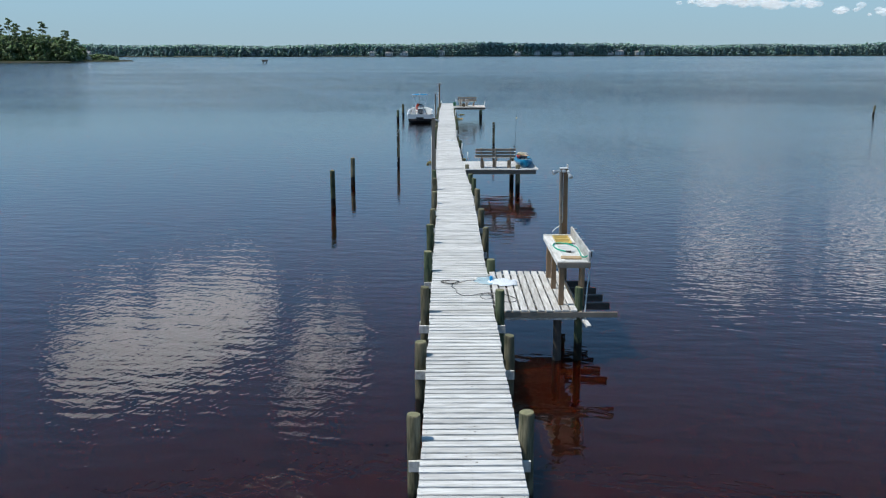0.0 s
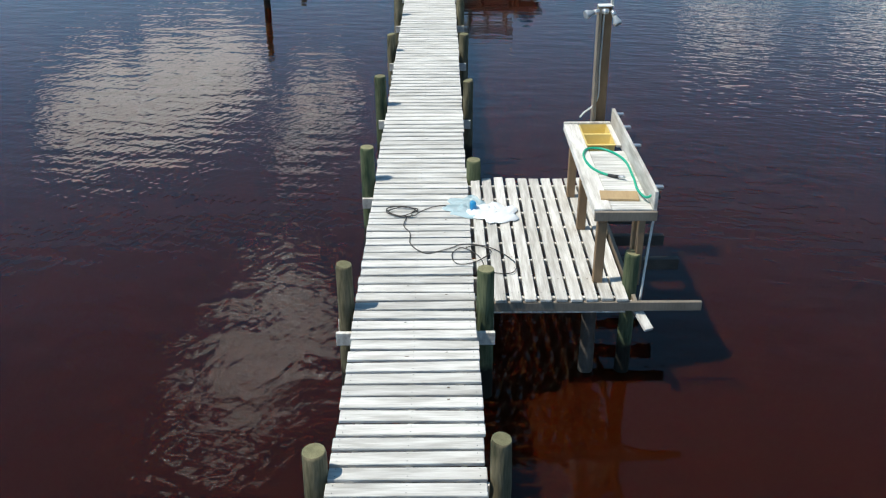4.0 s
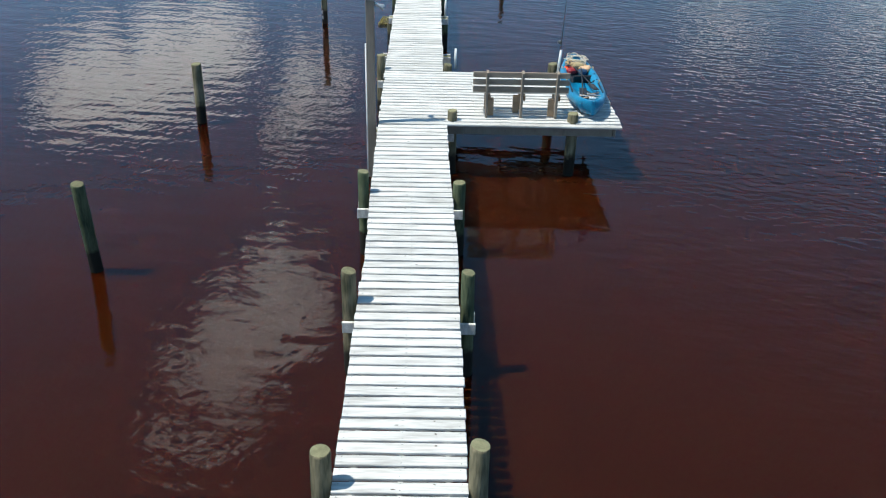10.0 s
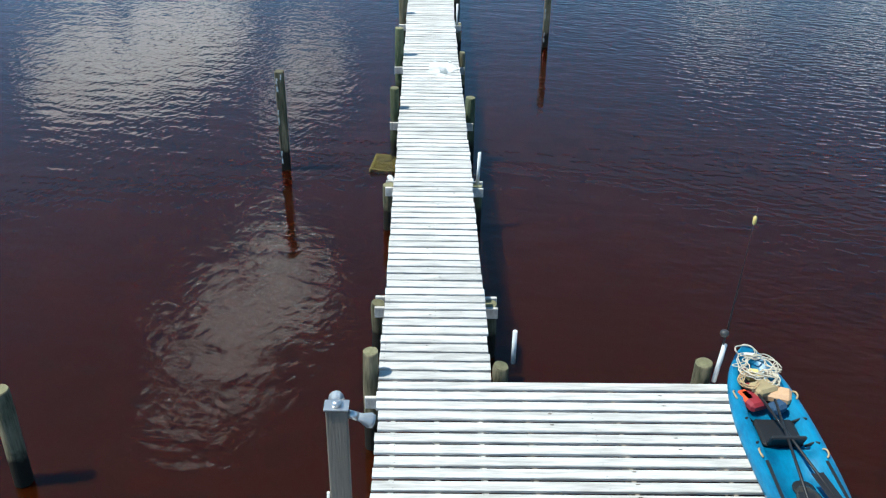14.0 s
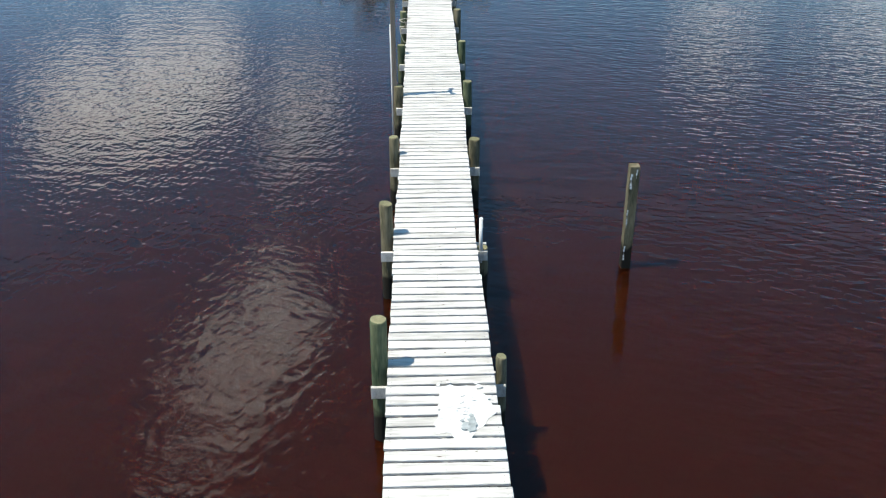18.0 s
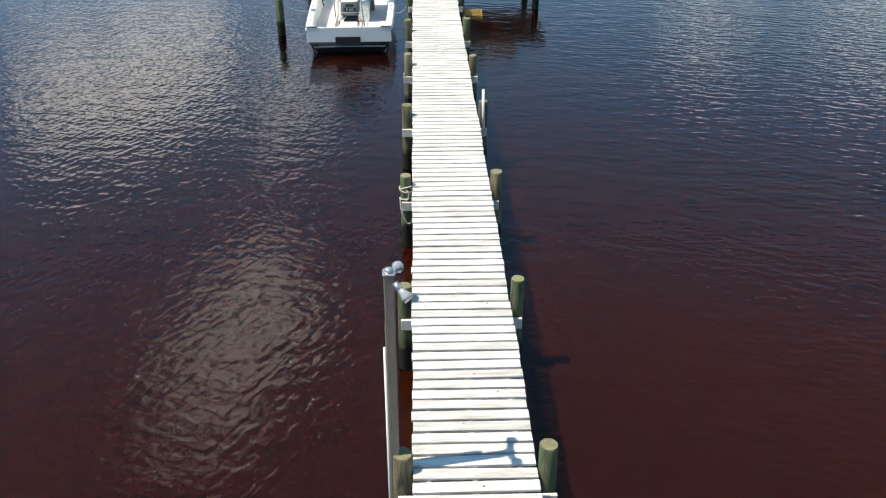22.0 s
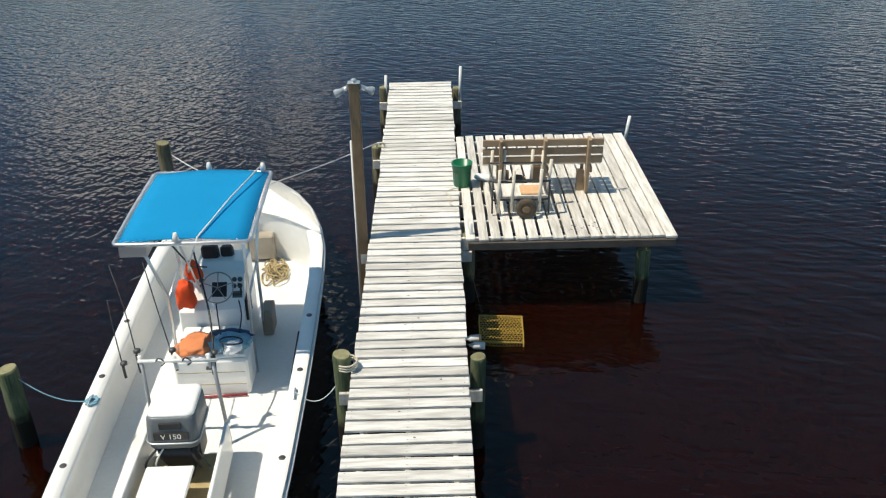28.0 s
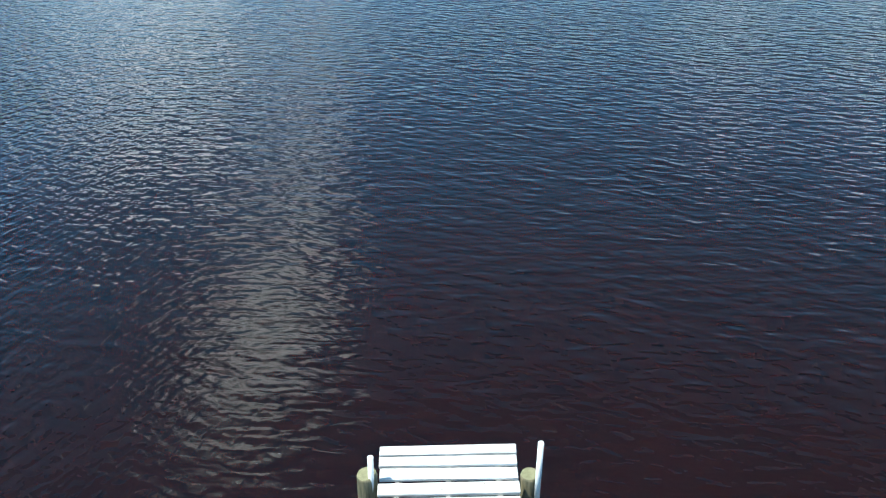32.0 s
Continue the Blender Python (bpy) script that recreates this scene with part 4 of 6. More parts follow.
# ---- benches ----
def bench(x, y, z, name_label, wood):
    b = thing("bench", name_label, "bench", "benches", (x, y, z))
    part_w = 1.76
    for dx in (-.62, .02, .66):
        part("upright", board((dx, .0, 0), (dx, -.08, .88), .045, .14), wood, b)
        part("leg", boxed((dx - (.135 if dx > 0 else -.028), .03 if abs(dx) > .1 else .2, 0), (dx - (.028 if dx > 0 else -.135), .12 if abs(dx) > .1 else .29, .325), .005), WARM, b, "newer brown timber leg")
        part("front_leg", boxed((dx - .022, .38, 0), (dx + .022, .44, .325), .005), wood, b)
        part("brace", boxed((dx + .028, -.06, .33), (dx + .068, .47, .42), .005), BROWN, b)
    for k, zz in enumerate((.52, .66, .80)):
        yy = .045 - (.08 / .86) * zz
        part("back_slat", boxed((-part_w / 2, yy, zz - .051), (part_w / 2, yy + .038, zz + .051), .005), wood, b)
    for k in range(3):
        part("seat_slat", boxed((-part_w / 2, .06 + k * .145, .422), (part_w / 2, .06 + k * .145 + .13, .46), .005), WOOD, b)
    return b


bench(1.96, 9.92, 1.062, "weathered grey timber bench facing the open water", GREYSLAT)
bench(1.78, 56.55, 1.09, "weathered brown timber bench on the end platform", WARM)

# ---- cleaning table on the first platform ----
tb = thing("cleaning_table", "weathered timber fish cleaning table with a sink", "table", "", (0, 0, 1.115))
tb.matrix_basis = pose(.035, -12.46 * .045, 1.115) @ Matrix.Diagonal((1, .955, 1, 1))
for i in range(16):
    y = -12.41 + i * .108
    part("top_board", boxed((2.115, y, .85), (2.535, y + .1, .885), .004), WOOD, tb)
part("edge_board", boxed((1.93, -12.42, .80), (2.11, -9.72, .895), .006), WOODY, tb)
part("apron", boxed((1.93, -12.465, .77), (2.58, -12.425, .875), .005), TIMBER, tb)
part("rim", boxed((1.93, -9.715, .80), (2.53, -9.675, .915), .005), WOODY, tb)
part("splash_board", boxed((2.54, -12.42, .83), (2.58, -9.66, 1.085), .005), WOODY, tb)
part("shelf_board", boxed((2.475, -10.50, .86), (2.535, -9.72, .89), .004), WOODY, tb)
for y in (-12.4, -11.05, -10.05):
    part("leg", boxed((1.98, y, 0), (2.08, y + .09, .795), .006), BROWN, tb)
for y in (-12.45, -12.2):
    part("leg", boxed((2.40, y, 0), (2.47, y + .09, .82), .006), BROWN, tb)
SX0, SX1 = 2.125, 2.465
snk = bmesh.new()
n0 = [snk.verts.new(q) for q in ((SX0 - .01, -10.5, .90), (SX1 + .01, -10.5, .90), (SX1 + .01, -9.73, .90), (SX0 - .01, -9.73, .90))]
for y0, y1 in ((-10.48, -10.14), (-10.10, -9.75)):
    a = [snk.verts.new(q) for q in ((SX0, y0, .90), (SX1, y0, .90), (SX1, y1, .90), (SX0, y1, .90))]
    b = [snk.verts.new((SX0 + (x > 0) * (SX1 - SX0) + (.02 if x < 0 else -.02), (y0 + .02 if y < 0 else y1 - .02), .70)) for x, y in ((-1, -1), (1, -1), (1, 1), (-1, 1))]
    for k in range(4):
        snk.faces.new((a[k], a[(k + 1) % 4], b[(k + 1) % 4], b[k]))
    snk.faces.new(b)
    c = [snk.verts.new((x, y, z - .012)) for x, y, z in ((SX0 - .01, y0 - .02, .90), (SX1 + .01, y0 - .02, .90), (SX1 + .01, y1 + .02, .90), (SX0 - .01, y1 + .02, .90))]
    for k in range(4):
        snk.faces.new((c[k], c[(k + 1) % 4], a[(k + 1) % 4], a[k]))
bmesh.ops.delete(snk, geom=n0, context="VERTS")
bmesh.ops.recalc_face_normals(snk, faces=snk.faces)
sk = part("sink", snk, SINK, tb, "yellow two-bowl enamel sink")
for y in (-10.31, -9.93):
    part("drain", lathe([(.03, 0), (.03, .004), (.01, .005)], 12, None, (2.295, y, .702)), STEEL, sk)
for y in (-9.85, -10.35, -11.0, -12.25):
    part("bracket", boxed((2.57, y - .03, 1.06), (2.66, y + .03, 1.082), .003), ALU, tb)
hose = tagged(part("garden_hose", tube(curve([(2.62, -12.25, 2.12), (2.53, -12.25, 2.06), (2.50, -11.95, 2.018), (2.52, -11.6, 2.018), (2.51, -11.1, 2.018), (2.36, -10.78, 2.018), (2.14, -10.76, 2.03), (2.05, -11.0, 2.03), (2.10, -11.35, 2.022), (2.26, -11.56, 2.018)], 8), .014, 8), HOSE), "green garden hose looped over the cleaning table", "hose")
part("nozzle", tube([(2.25, -11.55, 2.02), (2.31, -11.60, 2.025), (2.35, -11.63, 2.03)], [.018, .021, .02], 8), BLACK, hose)
part("nozzle_tip", tube([(2.34, -11.625, 2.03), (2.40, -11.65, 2.035), (2.42, -11.66, 2.03)], [.014, .024, .012], 8), ALU, hose)
cut = part("cutting_board", boxed((-.2, -.105, 0), (.2, .105, .028), .004), CUT)
cut.matrix_basis = pose(2.275, -12.11, 2.003, 0, 0, -4)
tagged(cut, "pale worn wooden cutting board on the table", "cutting board")
fc = thing("faucet", "chrome hose tap on a white water pipe", "faucet", "", (2.64, -12.3, 0))
part("pipe", tube(curve([(-.12, -.2, .95), (-.08, -.12, 1.4), (-.02, -.02, 1.95), (0, 0, 2.12)], 5), .014, 8), PVC, fc)
part("tap", tube([(0, -.05, 2.1), (0, .03, 2.14), (0, .05, 2.06)], [.02, .026, .018], 8), STEEL, fc)
part("handle", boxed((-.035, -.02, 2.15), (.035, .02, 2.165), .003), STEEL, fc)

# bag, rope
r3 = random.Random(8)
bm = bmesh.new()
rings = []
for i in range(11):
    ring = []
    for k in range(30):
        a = k * math.tau / 30
        d = i / 10 * (.36 + .22 * noise.noise((1.9 * math.cos(a), 1.9 * math.sin(a), 4.2)) + .02 * math.sin(3 * a + 1) + .05 * noise.noise((6 * math.cos(a), 6 * math.sin(a), 1.2)))
        x, y = d * 1.08 * math.cos(a), d * .92 * math.sin(a)
        z = .012 + (1 - i / 10) * .02 + .07 * abs(noise.noise((x * 9, y * 9, 3.1))) + .02 * noise.noise((x * 26, y * 26, 1.1))
        ring.append(bm.verts.new((x, y, max(z if i < 10 else .004, .004))))
    rings.append(ring)
for a, b in zip(rings, rings[1:]):
    for k in range(30):
        bm.faces.new((a[k], a[(k + 1) % 30], b[(k + 1) % 30], b[k]))
bmesh.ops.remove_doubles(bm, verts=bm.verts, dist=.002)
me = bpy.data.meshes.new("clear_film")
bm.to_mesh(me)
me.materials.append(FILM)
film = new("clear_film", me)
film.matrix_basis = pose(.70, -10.46, 1.124, 0, 0, 130) @ Matrix.Diagonal((.8, .9, .8, 1))
tagged(smooth(film), "crumpled clear bluish plastic film on the boards", "plastic film")
bag = part("plastic_bag", bm, BAG)
bag.matrix_basis = pose(1.03, -10.66, 1.128, 0, 0, 20) @ Matrix.Diagonal((.8, .9, 1.2, 1))
smooth(bag)
tagged(bag, "crumpled clear white plastic bag on the boards", "bag")
part("bottle_cap", lathe([(.045, 0), (.05, .02), (.05, .07), (.03, .085)], 12, None, (-.27, .17, .03)), BLUEBIT, bag, "blue plastic lid")
loops = []
for k in range(26):
    a = k * .72
    r = .10 + .05 * r3.random()
    loops.append((-.12 + 1.5 * r * math.cos(a) + r3.uniform(-.03, .03), -10.6 + r * math.sin(a) * 1.2, 1.132 + .004 * (k % 3)))
path = loops + [(.1, -10.62, 1.132), (.3, -10.45, 1.132), (.6, -10.42, 1.132), (.85, -10.55, 1.14)]
tagged(part("rope", tube(curve(path, 5), .006, 6), ROPE), "thin dark rope coiled on the deck boards", "rope", "ropes on the deck")
path = [(-.05, -10.75, 1.132), (-.08, -11.0, 1.132), (0.0, -11.2, 1.132), (.02, -11.5, 1.132), (.2, -11.72, 1.132), (.45, -11.62, 1.133), (.65, -11.5, 1.133), (.95, -11.6, 1.135), (1.2, -11.95, 1.135), (1.15, -12.2, 1.135), (.9, -12.15, 1.135), (.8, -11.8, 1.137), (.62, -11.6, 1.138), (.5, -11.75, 1.136), (.55, -11.98, 1.136), (.75, -11.95, 1.136), (.95, -11.7, 1.138), (.8, -11.55, 1.139), (.66, -11.6, 1.14)]
tagged(part("rope", tube(curve(path, 7), .006, 6), ROPE), "thin dark rope loosely looped across the boards", "rope", "ropes on the deck")


# ---- lofted hulls ----
def loft(sections, close_start=True, close_end=True):
    """Skins rows of points; every row has as many points."""
    bm = bmesh.new()
    rows = [[bm.verts.new(p) for p in s] for s in sections]
    for a, b in zip(rows, rows[1:]):
        for i in range(len(a) - 1):
            f = bm.faces.new((a[i], a[i + 1], b[i + 1], b[i]))
            f.smooth = True
    if close_start:
        bm.faces.new(rows[0])
    if close_end:
        bm.faces.new(rows[-1][::-1])
    bmesh.ops.remove_doubles(bm, verts=bm.verts, dist=.0005)
    bmesh.ops.recalc_face_normals(bm, faces=bm.faces)
    return bm


# kayak on the second platform
stood = set(bpy.data.objects)
ky = thing("kayak", "turquoise blue sit-on-top fishing kayak on the platform", "kayak", "", (3.335, 11.38, 1.066), -.2)
sec = []
for i in range(25):
    t = -1 + 2 * i / 24
    w = .40 * max(.02, (1 - abs(t) ** 2.6)) ** .62
    y = t * 1.5
    rise = .10 * abs(t) ** 3
    keel = .12 * max(0, abs(t) - .75) / .25
    deep = .13 if abs(t) < .78 else .02
    deep *= 1 if not (-.12 < t < .02 or .42 < t < .5) else .45
    pts = [(0, keel * .8 + .0), (.55 * w, .02 + keel * .8), (.92 * w, .12 + rise), (w, .2 + rise), (.9 * w, .27 + rise), (.66 * w, .285 + rise), (.55 * w, .285 + rise - deep), (0, .28 + rise - deep * .95)]
    row = [(x, y, z) for x, z in pts] + [(-x, y, z) for x, z in pts[-2:0:-1]] + [(0, y, pts[0][1])]
    sec.append(row)
part("hull", loft(sec), KAYAK, ky)
part("seat", boxed((-.2, .1, .17), (.2, .48, .22), .03), BLACK, ky, "black padded kayak seat")
part("seat_back", board((0, .12, .2), (0, .04, .36), .34, .04, .012), BLACK, ky, "black padded seat back")
for y in (-1.1, -.95):
    part("bungee", tube([(-.2, y - .1, .32), (.2, y + .1, .32)], .006, 6), PEACH, ky, "faded orange bungee cord")
    part("bungee", tube([(.2, y - .1, .325), (-.2, y + .1, .325)], .006, 6), ROPEWHITE, ky)
for sx in (-1, 1):
    for y in (-.1, .75):
        part("carry_handle", tube(curve([(sx * .30, y - .06, .29), (sx * .32, y - .03, .31), (sx * .32, y + .03, .31), (sx * .30, y + .06, .29)], 4), .010, 6), CUT, ky, "orange-brown carry handle")
    for y in (.1, .45):
        part("strap", tube(curve([(sx * .2, y, .2), (sx * .27, y - .03, .27), (sx * .3, y - .06, .29)], 4), .012, 6), BLACK, ky)
    part("bow_handle", boxed((-.06, sx * 1.33 - .02, .36), (.06, sx * 1.33 + .02, .385), .006), PVC, ky)
part("hatch", lathe([(.1, 0), (.105, .015), (.09, .022)], 16, None, (0, -.45, .17)), BLACK, ky)
well = part("tank_well", lathe([(.13, 0), (.14, .012), (.12, .018), (0, .008)], 20), SILT, ky, "brown silty puddle in the foot well")
well.matrix_basis = Matrix.Translation((0, -.76, .195)) @ Matrix.Diagonal((1.0, 2.5, 1, 1))
well = part("tank_well", lathe([(.13, 0), (.14, .012), (.12, .018), (0, .008)], 20), BLACK, ky, "black matted stern well")
well.matrix_basis = Matrix.Translation((0, .95, .20)) @ Matrix.Diagonal((1.1, 1.7, 1, 1))
for k, (p_, q_) in enumerate((((-.2, .72, .30), (.14, 1.12, .32)), ((.2, .76, .30), (-.12, 1.15, .32)), ((-.2, .9, .31), (.2, .94, .31)))):
    part("strap", board(p_, q_, .03, .006, .001), RED, ky, "red webbing strap")
for sx in (-1, 1):
    part("gear_track", board((sx * .29, -.75, .292), (sx * .28, -.2, .292), .03, .012, .003), BLACK, ky)
for k, (a, b, blade) in enumerate((((-.12, -1.0, .33), (.05, .62, .34), .07), ((.16, -.75, .34), (-.1, .8, .33), .06))):
    pd = thing("paddle", "black kayak paddle lying along the cockpit", "paddle", "paddles", (3.335, 11.38, 1.066), -.2)
    part("shaft", tube([a, b], .014, 8), BLACK, pd)
    part("blade", board(Vector(a), Vector(a).lerp(Vector(b), .22), blade * 2, .012, .004), BLACK, pd)
for k, (x, y, sx, sy, m_, nm, lb) in enumerate(((3.20, 12.08, .10, .13, RED, "red_bag", "dark red dry bag lying in the kayak"), (3.46, 12.16, .10, .15, PEACH, "plastic_box", "faded peach plastic box lying in the kayak"), (3.42, 11.98, .07, .09, DARKBLUE, "dark_pouch", "dark blue pouch lying in the kayak"), (3.30, 12.42, .07, .07, SINK, "yellow_float", "small yellow float lying in the kayak"))):
    ob = tagged(part(nm, boxed((-sx, -sy, 0), (sx, sy, .11), .03), m_), lb, "gear")
    ob.matrix_basis = pose(x, y, 1.27 + .02 * (k % 2) + .04 * (y > 12.3), 0, 0, 20 + 50 * k)
for k, (cx, cy) in enumerate(((3.42, 12.33), (3.22, 12.28))):
    tangle = [(cx + (.05 + .08 * r3.random()) * math.cos(q * .9), cy + (.06 + .1 * r3.random()) * math.sin(q * .9), 1.39 + .06 * r3.random()) for q in range(46)]
    tagged(part("rope_tangle", tube(curve(tangle, 3), .0065, 5), (ROPECREAM, CUT)[k]), "loose pale rope tangled over the kayak deck", "rope")
gear = tagged(part("orange_bag", boxed((-.13, -.10, 0), (.13, .10, .10), .03), TAN), "tan and orange gear bag lying in the kayak", "bag")
gear.matrix_basis = pose(3.33, 12.2, 1.34, 0, 4, 25)
g2 = tagged(part("red_float", boxed((-.06, -.10, 0), (.06, .10, .08), .03), ORANGE), "red-orange float cushion lying in the kayak", "float")
g2.matrix_basis = pose(3.14, 12.12, 1.30, 0, 0, 20)
coil = []
for k in range(80):
    a = k * .55
    r = .09 + .15 * r3.random()
    coil.append((3.36 + r * math.cos(a) * 1.1, 12.5 + r * math.sin(a), 1.42 + .05 * r3.random()))
tagged(part("rope_coil", tube(curve(coil, 4), .006, 5), ROPECREAM), "tangled cream rope heaped in the kayak", "rope")
coil = [(3.3 + (.09 + .04 * r3.random()) * math.cos(k * .62), 12.76 + (.08 + .04 * r3.random()) * math.sin(k * .62), 1.43 + .03 * r3.random()) for k in range(26)]
tagged(part("rope_loops", tube(curve(coil, 3), .006, 5), ROPECREAM), "loose cream rope loops over the kayak stern", "rope")
for ob in [o for o in bpy.data.objects if o not in stood and o.parent is None]:
    ob.location += Vector((-.04, -.11, 0))
rod = thing("fishing_rod", "thin dark fishing rod standing in a white pipe", "fishing rod", "", (3.0, 12.62, 1.45))
part("blank", tube([(0, 0, 0), (.02, 0, .5), (.04, 0, 1.1), (.06, 0, 1.75)], [.009, .007, .004, .002], 6), BLACK, rod)
part("reel", lathe([(.03, -.03), (.045, -.01), (.045, .02), (.025, .04)], 12, None, (-.03, -.05, .28)), STEEL, rod)
part("float", lathe([(.008, -.05), (.02, -.03), (.02, .03), (.008, .05)], 10, None, (.055, 0, 1.6)), SINK, rod)

# ---- boat ----
bt = thing("boat", "white open centre-console motor boat moored beside the pier", "boat", "", (-2.46, 50.42, 0), 1.0)
ST = [0, .6, 1.3, 2.2, 3.2, 4.2, 5.0, 5.6, 6.1, 6.5, 6.8, 6.98]
HW = [1.12, 1.15, 1.17, 1.19, 1.20, 1.20, 1.17, 1.07, .91, .68, .40, .04]
SH = [.74, .74, .745, .755, .775, .81, .86, .90, .95, 1.0, 1.04, 1.06]


def hull_at(y, table):
    return lerp(list(zip(ST, table)), y)


ys = [6.98 * (i / 40) for i in range(41)]
outer, inner = [], []
for y in ys:
    w, s = hull_at(y, HW), hull_at(y, SH)
    k = max(0, (y - 4.5) / 2.5)
    cw = w * (.86 - .35 * k)
    keel = -.32 + .75 * k ** 3
    outer.append([(0, y, keel), (cw * .6, y, keel + .12), (cw, y, min(.05 + .35 * k * k, s - .2)), (w * .97, y, s - .16), (w, y, s - .05), (w - .01, y, s)])
for row in outer:
    row += [(-x, y, z) for x, y, z in row[::-1]]
outer[0] = [(x, y + max(0, .36 - z) * .75 + .03, z) for x, y, z in outer[0]]
hull_faces = loft([[tuple(p) for p in r] for r in outer], True, False)
top_faces = [f for f in hull_faces.faces if abs(f.normal.z) > .9 and f.calc_center_median().z > .5]
bmesh.ops.delete(hull_faces, geom=top_faces, context="FACES")
smooth(part("hull", hull_faces, PAINT, bt))
FOOT = .22
cap, liner = [], []
for y in ys:
    if y > 5.55:
        break
    w, s = hull_at(y, HW), hull_at(y, SH)
    g = .17 + .03 * max(0, y - 4.5)
    cap.append((w, s, g, y))


def strip(rows, name, material):
    bm = loft(rows, False, False)
    return part(name, bm, material, bt)


for sx in (-1, 1):
    strip([[(sx * (w - .01), y, s), (sx * (w - .04), y, s + .012), (sx * (w - g), y, s + .01), (sx * (w - g - .01), y, s - .02)] for w, s, g, y in cap if y >= 0], "gunwale", PAINT)
    strip([[(sx * (w - g - .01), y, s - .02), (sx * (w - g - .02), y, s - .10), (sx * (w - .13), y, s - .14), (sx * (w - .18), y, FOOT)] for w, s, g, y in cap], "side_liner", PAINT)
strip([[(-(w - .18), y, FOOT), (0, y, FOOT + .012), (w - .18, y, FOOT)] for w, s, g, y in cap] + [[(-w, y, FOOT), (0, y, FOOT + .012), (w, y, FOOT)] for w, y in ((.78, 5.6), (.6, 5.8), (.4, 5.95))], "sole", FLOORWHITE)
# foredeck with a curved inner edge
rows = []
for i in range(15):
    t = -1 + 2 * i / 14
    across = []
    for k in range(9):
        u = k / 8
        ye = max(5.4 + 1.56 * (1 - abs(t)) ** .62, 5.42)
        yi = 5.30 + .62 * (1 - t * t)
        y = yi + (ye - yi) * u
        w = hull_at(min(y, 6.97), HW)
        across.append((t * (w - .012), y, hull_at(min(y, 6.97), SH) + .012 + .03 * (1 - t * t)))
    rows.append(across)
fdk = loft(rows, False, False)
smooth(part("foredeck", fdk, PAINT, bt))
lip = [(r[0][0], r[0][1], r[0][2]) for r in rows]
part("deck_lip", tube(lip, .02, 6), PAINT, bt)
bulk = []
for x, y, z in lip:
    bulk.append([(x, y + .01, z - .005), (x * .97, y + .05, FOOT)])
part("bulkhead", loft(bulk, False, False), PAINT, bt)
for dx in (-.03, .03):
    part("cleat", tube([(dx, 6.32, hull_at(6.4, SH) + .05), (dx, 6.32, hull_at(6.4, SH) + .075), (dx, 6.5, hull_at(6.4, SH) + .075), (dx, 6.5, hull_at(6.4, SH) + .05)], .012, 6), ALU, bt)
for sx in (-1, 1):
    for y in (.75, 2.2, 3.3):
        part("rod_socket", lathe([(.035, 0), (.035, .006), (.015, .007)], 10, None, (sx * (hull_at(y, HW) - .09), y, hull_at(y, SH) + .012)), STEEL, bt)
    part("cleat", tube([(sx * 1.09, 1.66, .77), (sx * 1.09, 1.66, .79), (sx * 1.09, 1.83, .79), (sx * 1.09, 1.83, .77)], .011, 6), ALU, bt)
    part("rub_rail", tube([(sx * (hull_at(y, HW) + .008), y, hull_at(y, SH) - .06) for y in ys if y < 6.8], .016, 6), PAINT, bt)
# transom with a notch and an inner splash well
for a, b in (((-1.11, -.01, .36), (-.362, .05, .75)), ((.282, -.01, .36), (1.11, .05, .75)), ((-.36, -.01, .50), (.28, .05, .75))):
    part("transom_panel", boxed(a, b, .004), PAINT, bt)
# Black slab sloping forward below the white transom panels.
part("bottom_paint", loft([[(-w, y, z), (w, y, z), (w, y + .05, z), (-w, y + .05, z), (-w, y, z)] for w, y, z in ((1.06, -.004, .362), (1.0, .27, .06), (.95, .33, -.2))], True, True), BLACK, bt, "black sloping underside at the stern")
# Solid black block fills the open notch, standing for the shade inside.
part("transom_notch", boxed((-.37, -.03, .3), (.29, .03, .498), .004), BLACK, bt, "black block for the dark inside the engine notch")
for sx in (-1, 1):
    part("corner_pad", boxed((sx * .97 - .14, -.02, .752), (sx * .97 + .14, .05, .772), .006), BLACK, bt)
    part("well_side", board((sx * .42 + .03, .03, .55), (sx * .40 + .03, 1.32, .57), .04, .42, .008), PAINT, bt)
part("well_cover", boxed((-.27, .055, .66), (.2, .76, .70), .012), PAINT, bt, "white splash well cover")
part("well_floor", boxed((-.36, .02, .34), (.40, 1.3, .37), .004), TAN, bt)
# outboard motor
def rounded(w, d, z, y0, n=6):
    """A level ring with rounded corners, w by d, round a centre line."""
    out = []
    for cx, cy, a0 in ((1, 1, 0), (-1, 1, 90), (-1, -1, 180), (1, -1, 270)):
        r = min(w, d) * .34
        for k in range(n):
            a = radians(a0 + 90 * k / (n - 1))
            out.append((cx * (w - r) + r * math.cos(a), y0 + .14 + cy * (d - r) + r * math.sin(a), z))
    return out + [out[0]]


mo = part("outboard_motor", loft([rounded(w, d, z, .98 + sh) for w, d, z, sh in ((.17, .2, .80, 0), (.24, .275, .84, 0), (.252, .29, .90, 0), (.245, .285, .92, 0), (.252, .285, .935, 0), (.248, .28, 1.05, .005), (.238, .268, 1.17, .012), (.225, .255, 1.195, .015))], True, True), GREYMOTOR, bt, "grey outboard engine cowl")
part("cowl_lid", loft([rounded(w, d, z, 1.0) for w, d, z in ((.23, .26, 1.192), (.226, .256, 1.215), (.20, .23, 1.228), (.12, .14, 1.232))], True, True), PAINT, mo, "pale cowl lid")
part("cowl_band", tube(rounded(.258, .297, .92, .98)[:-1], .009, 6, None, True), ALU, mo)
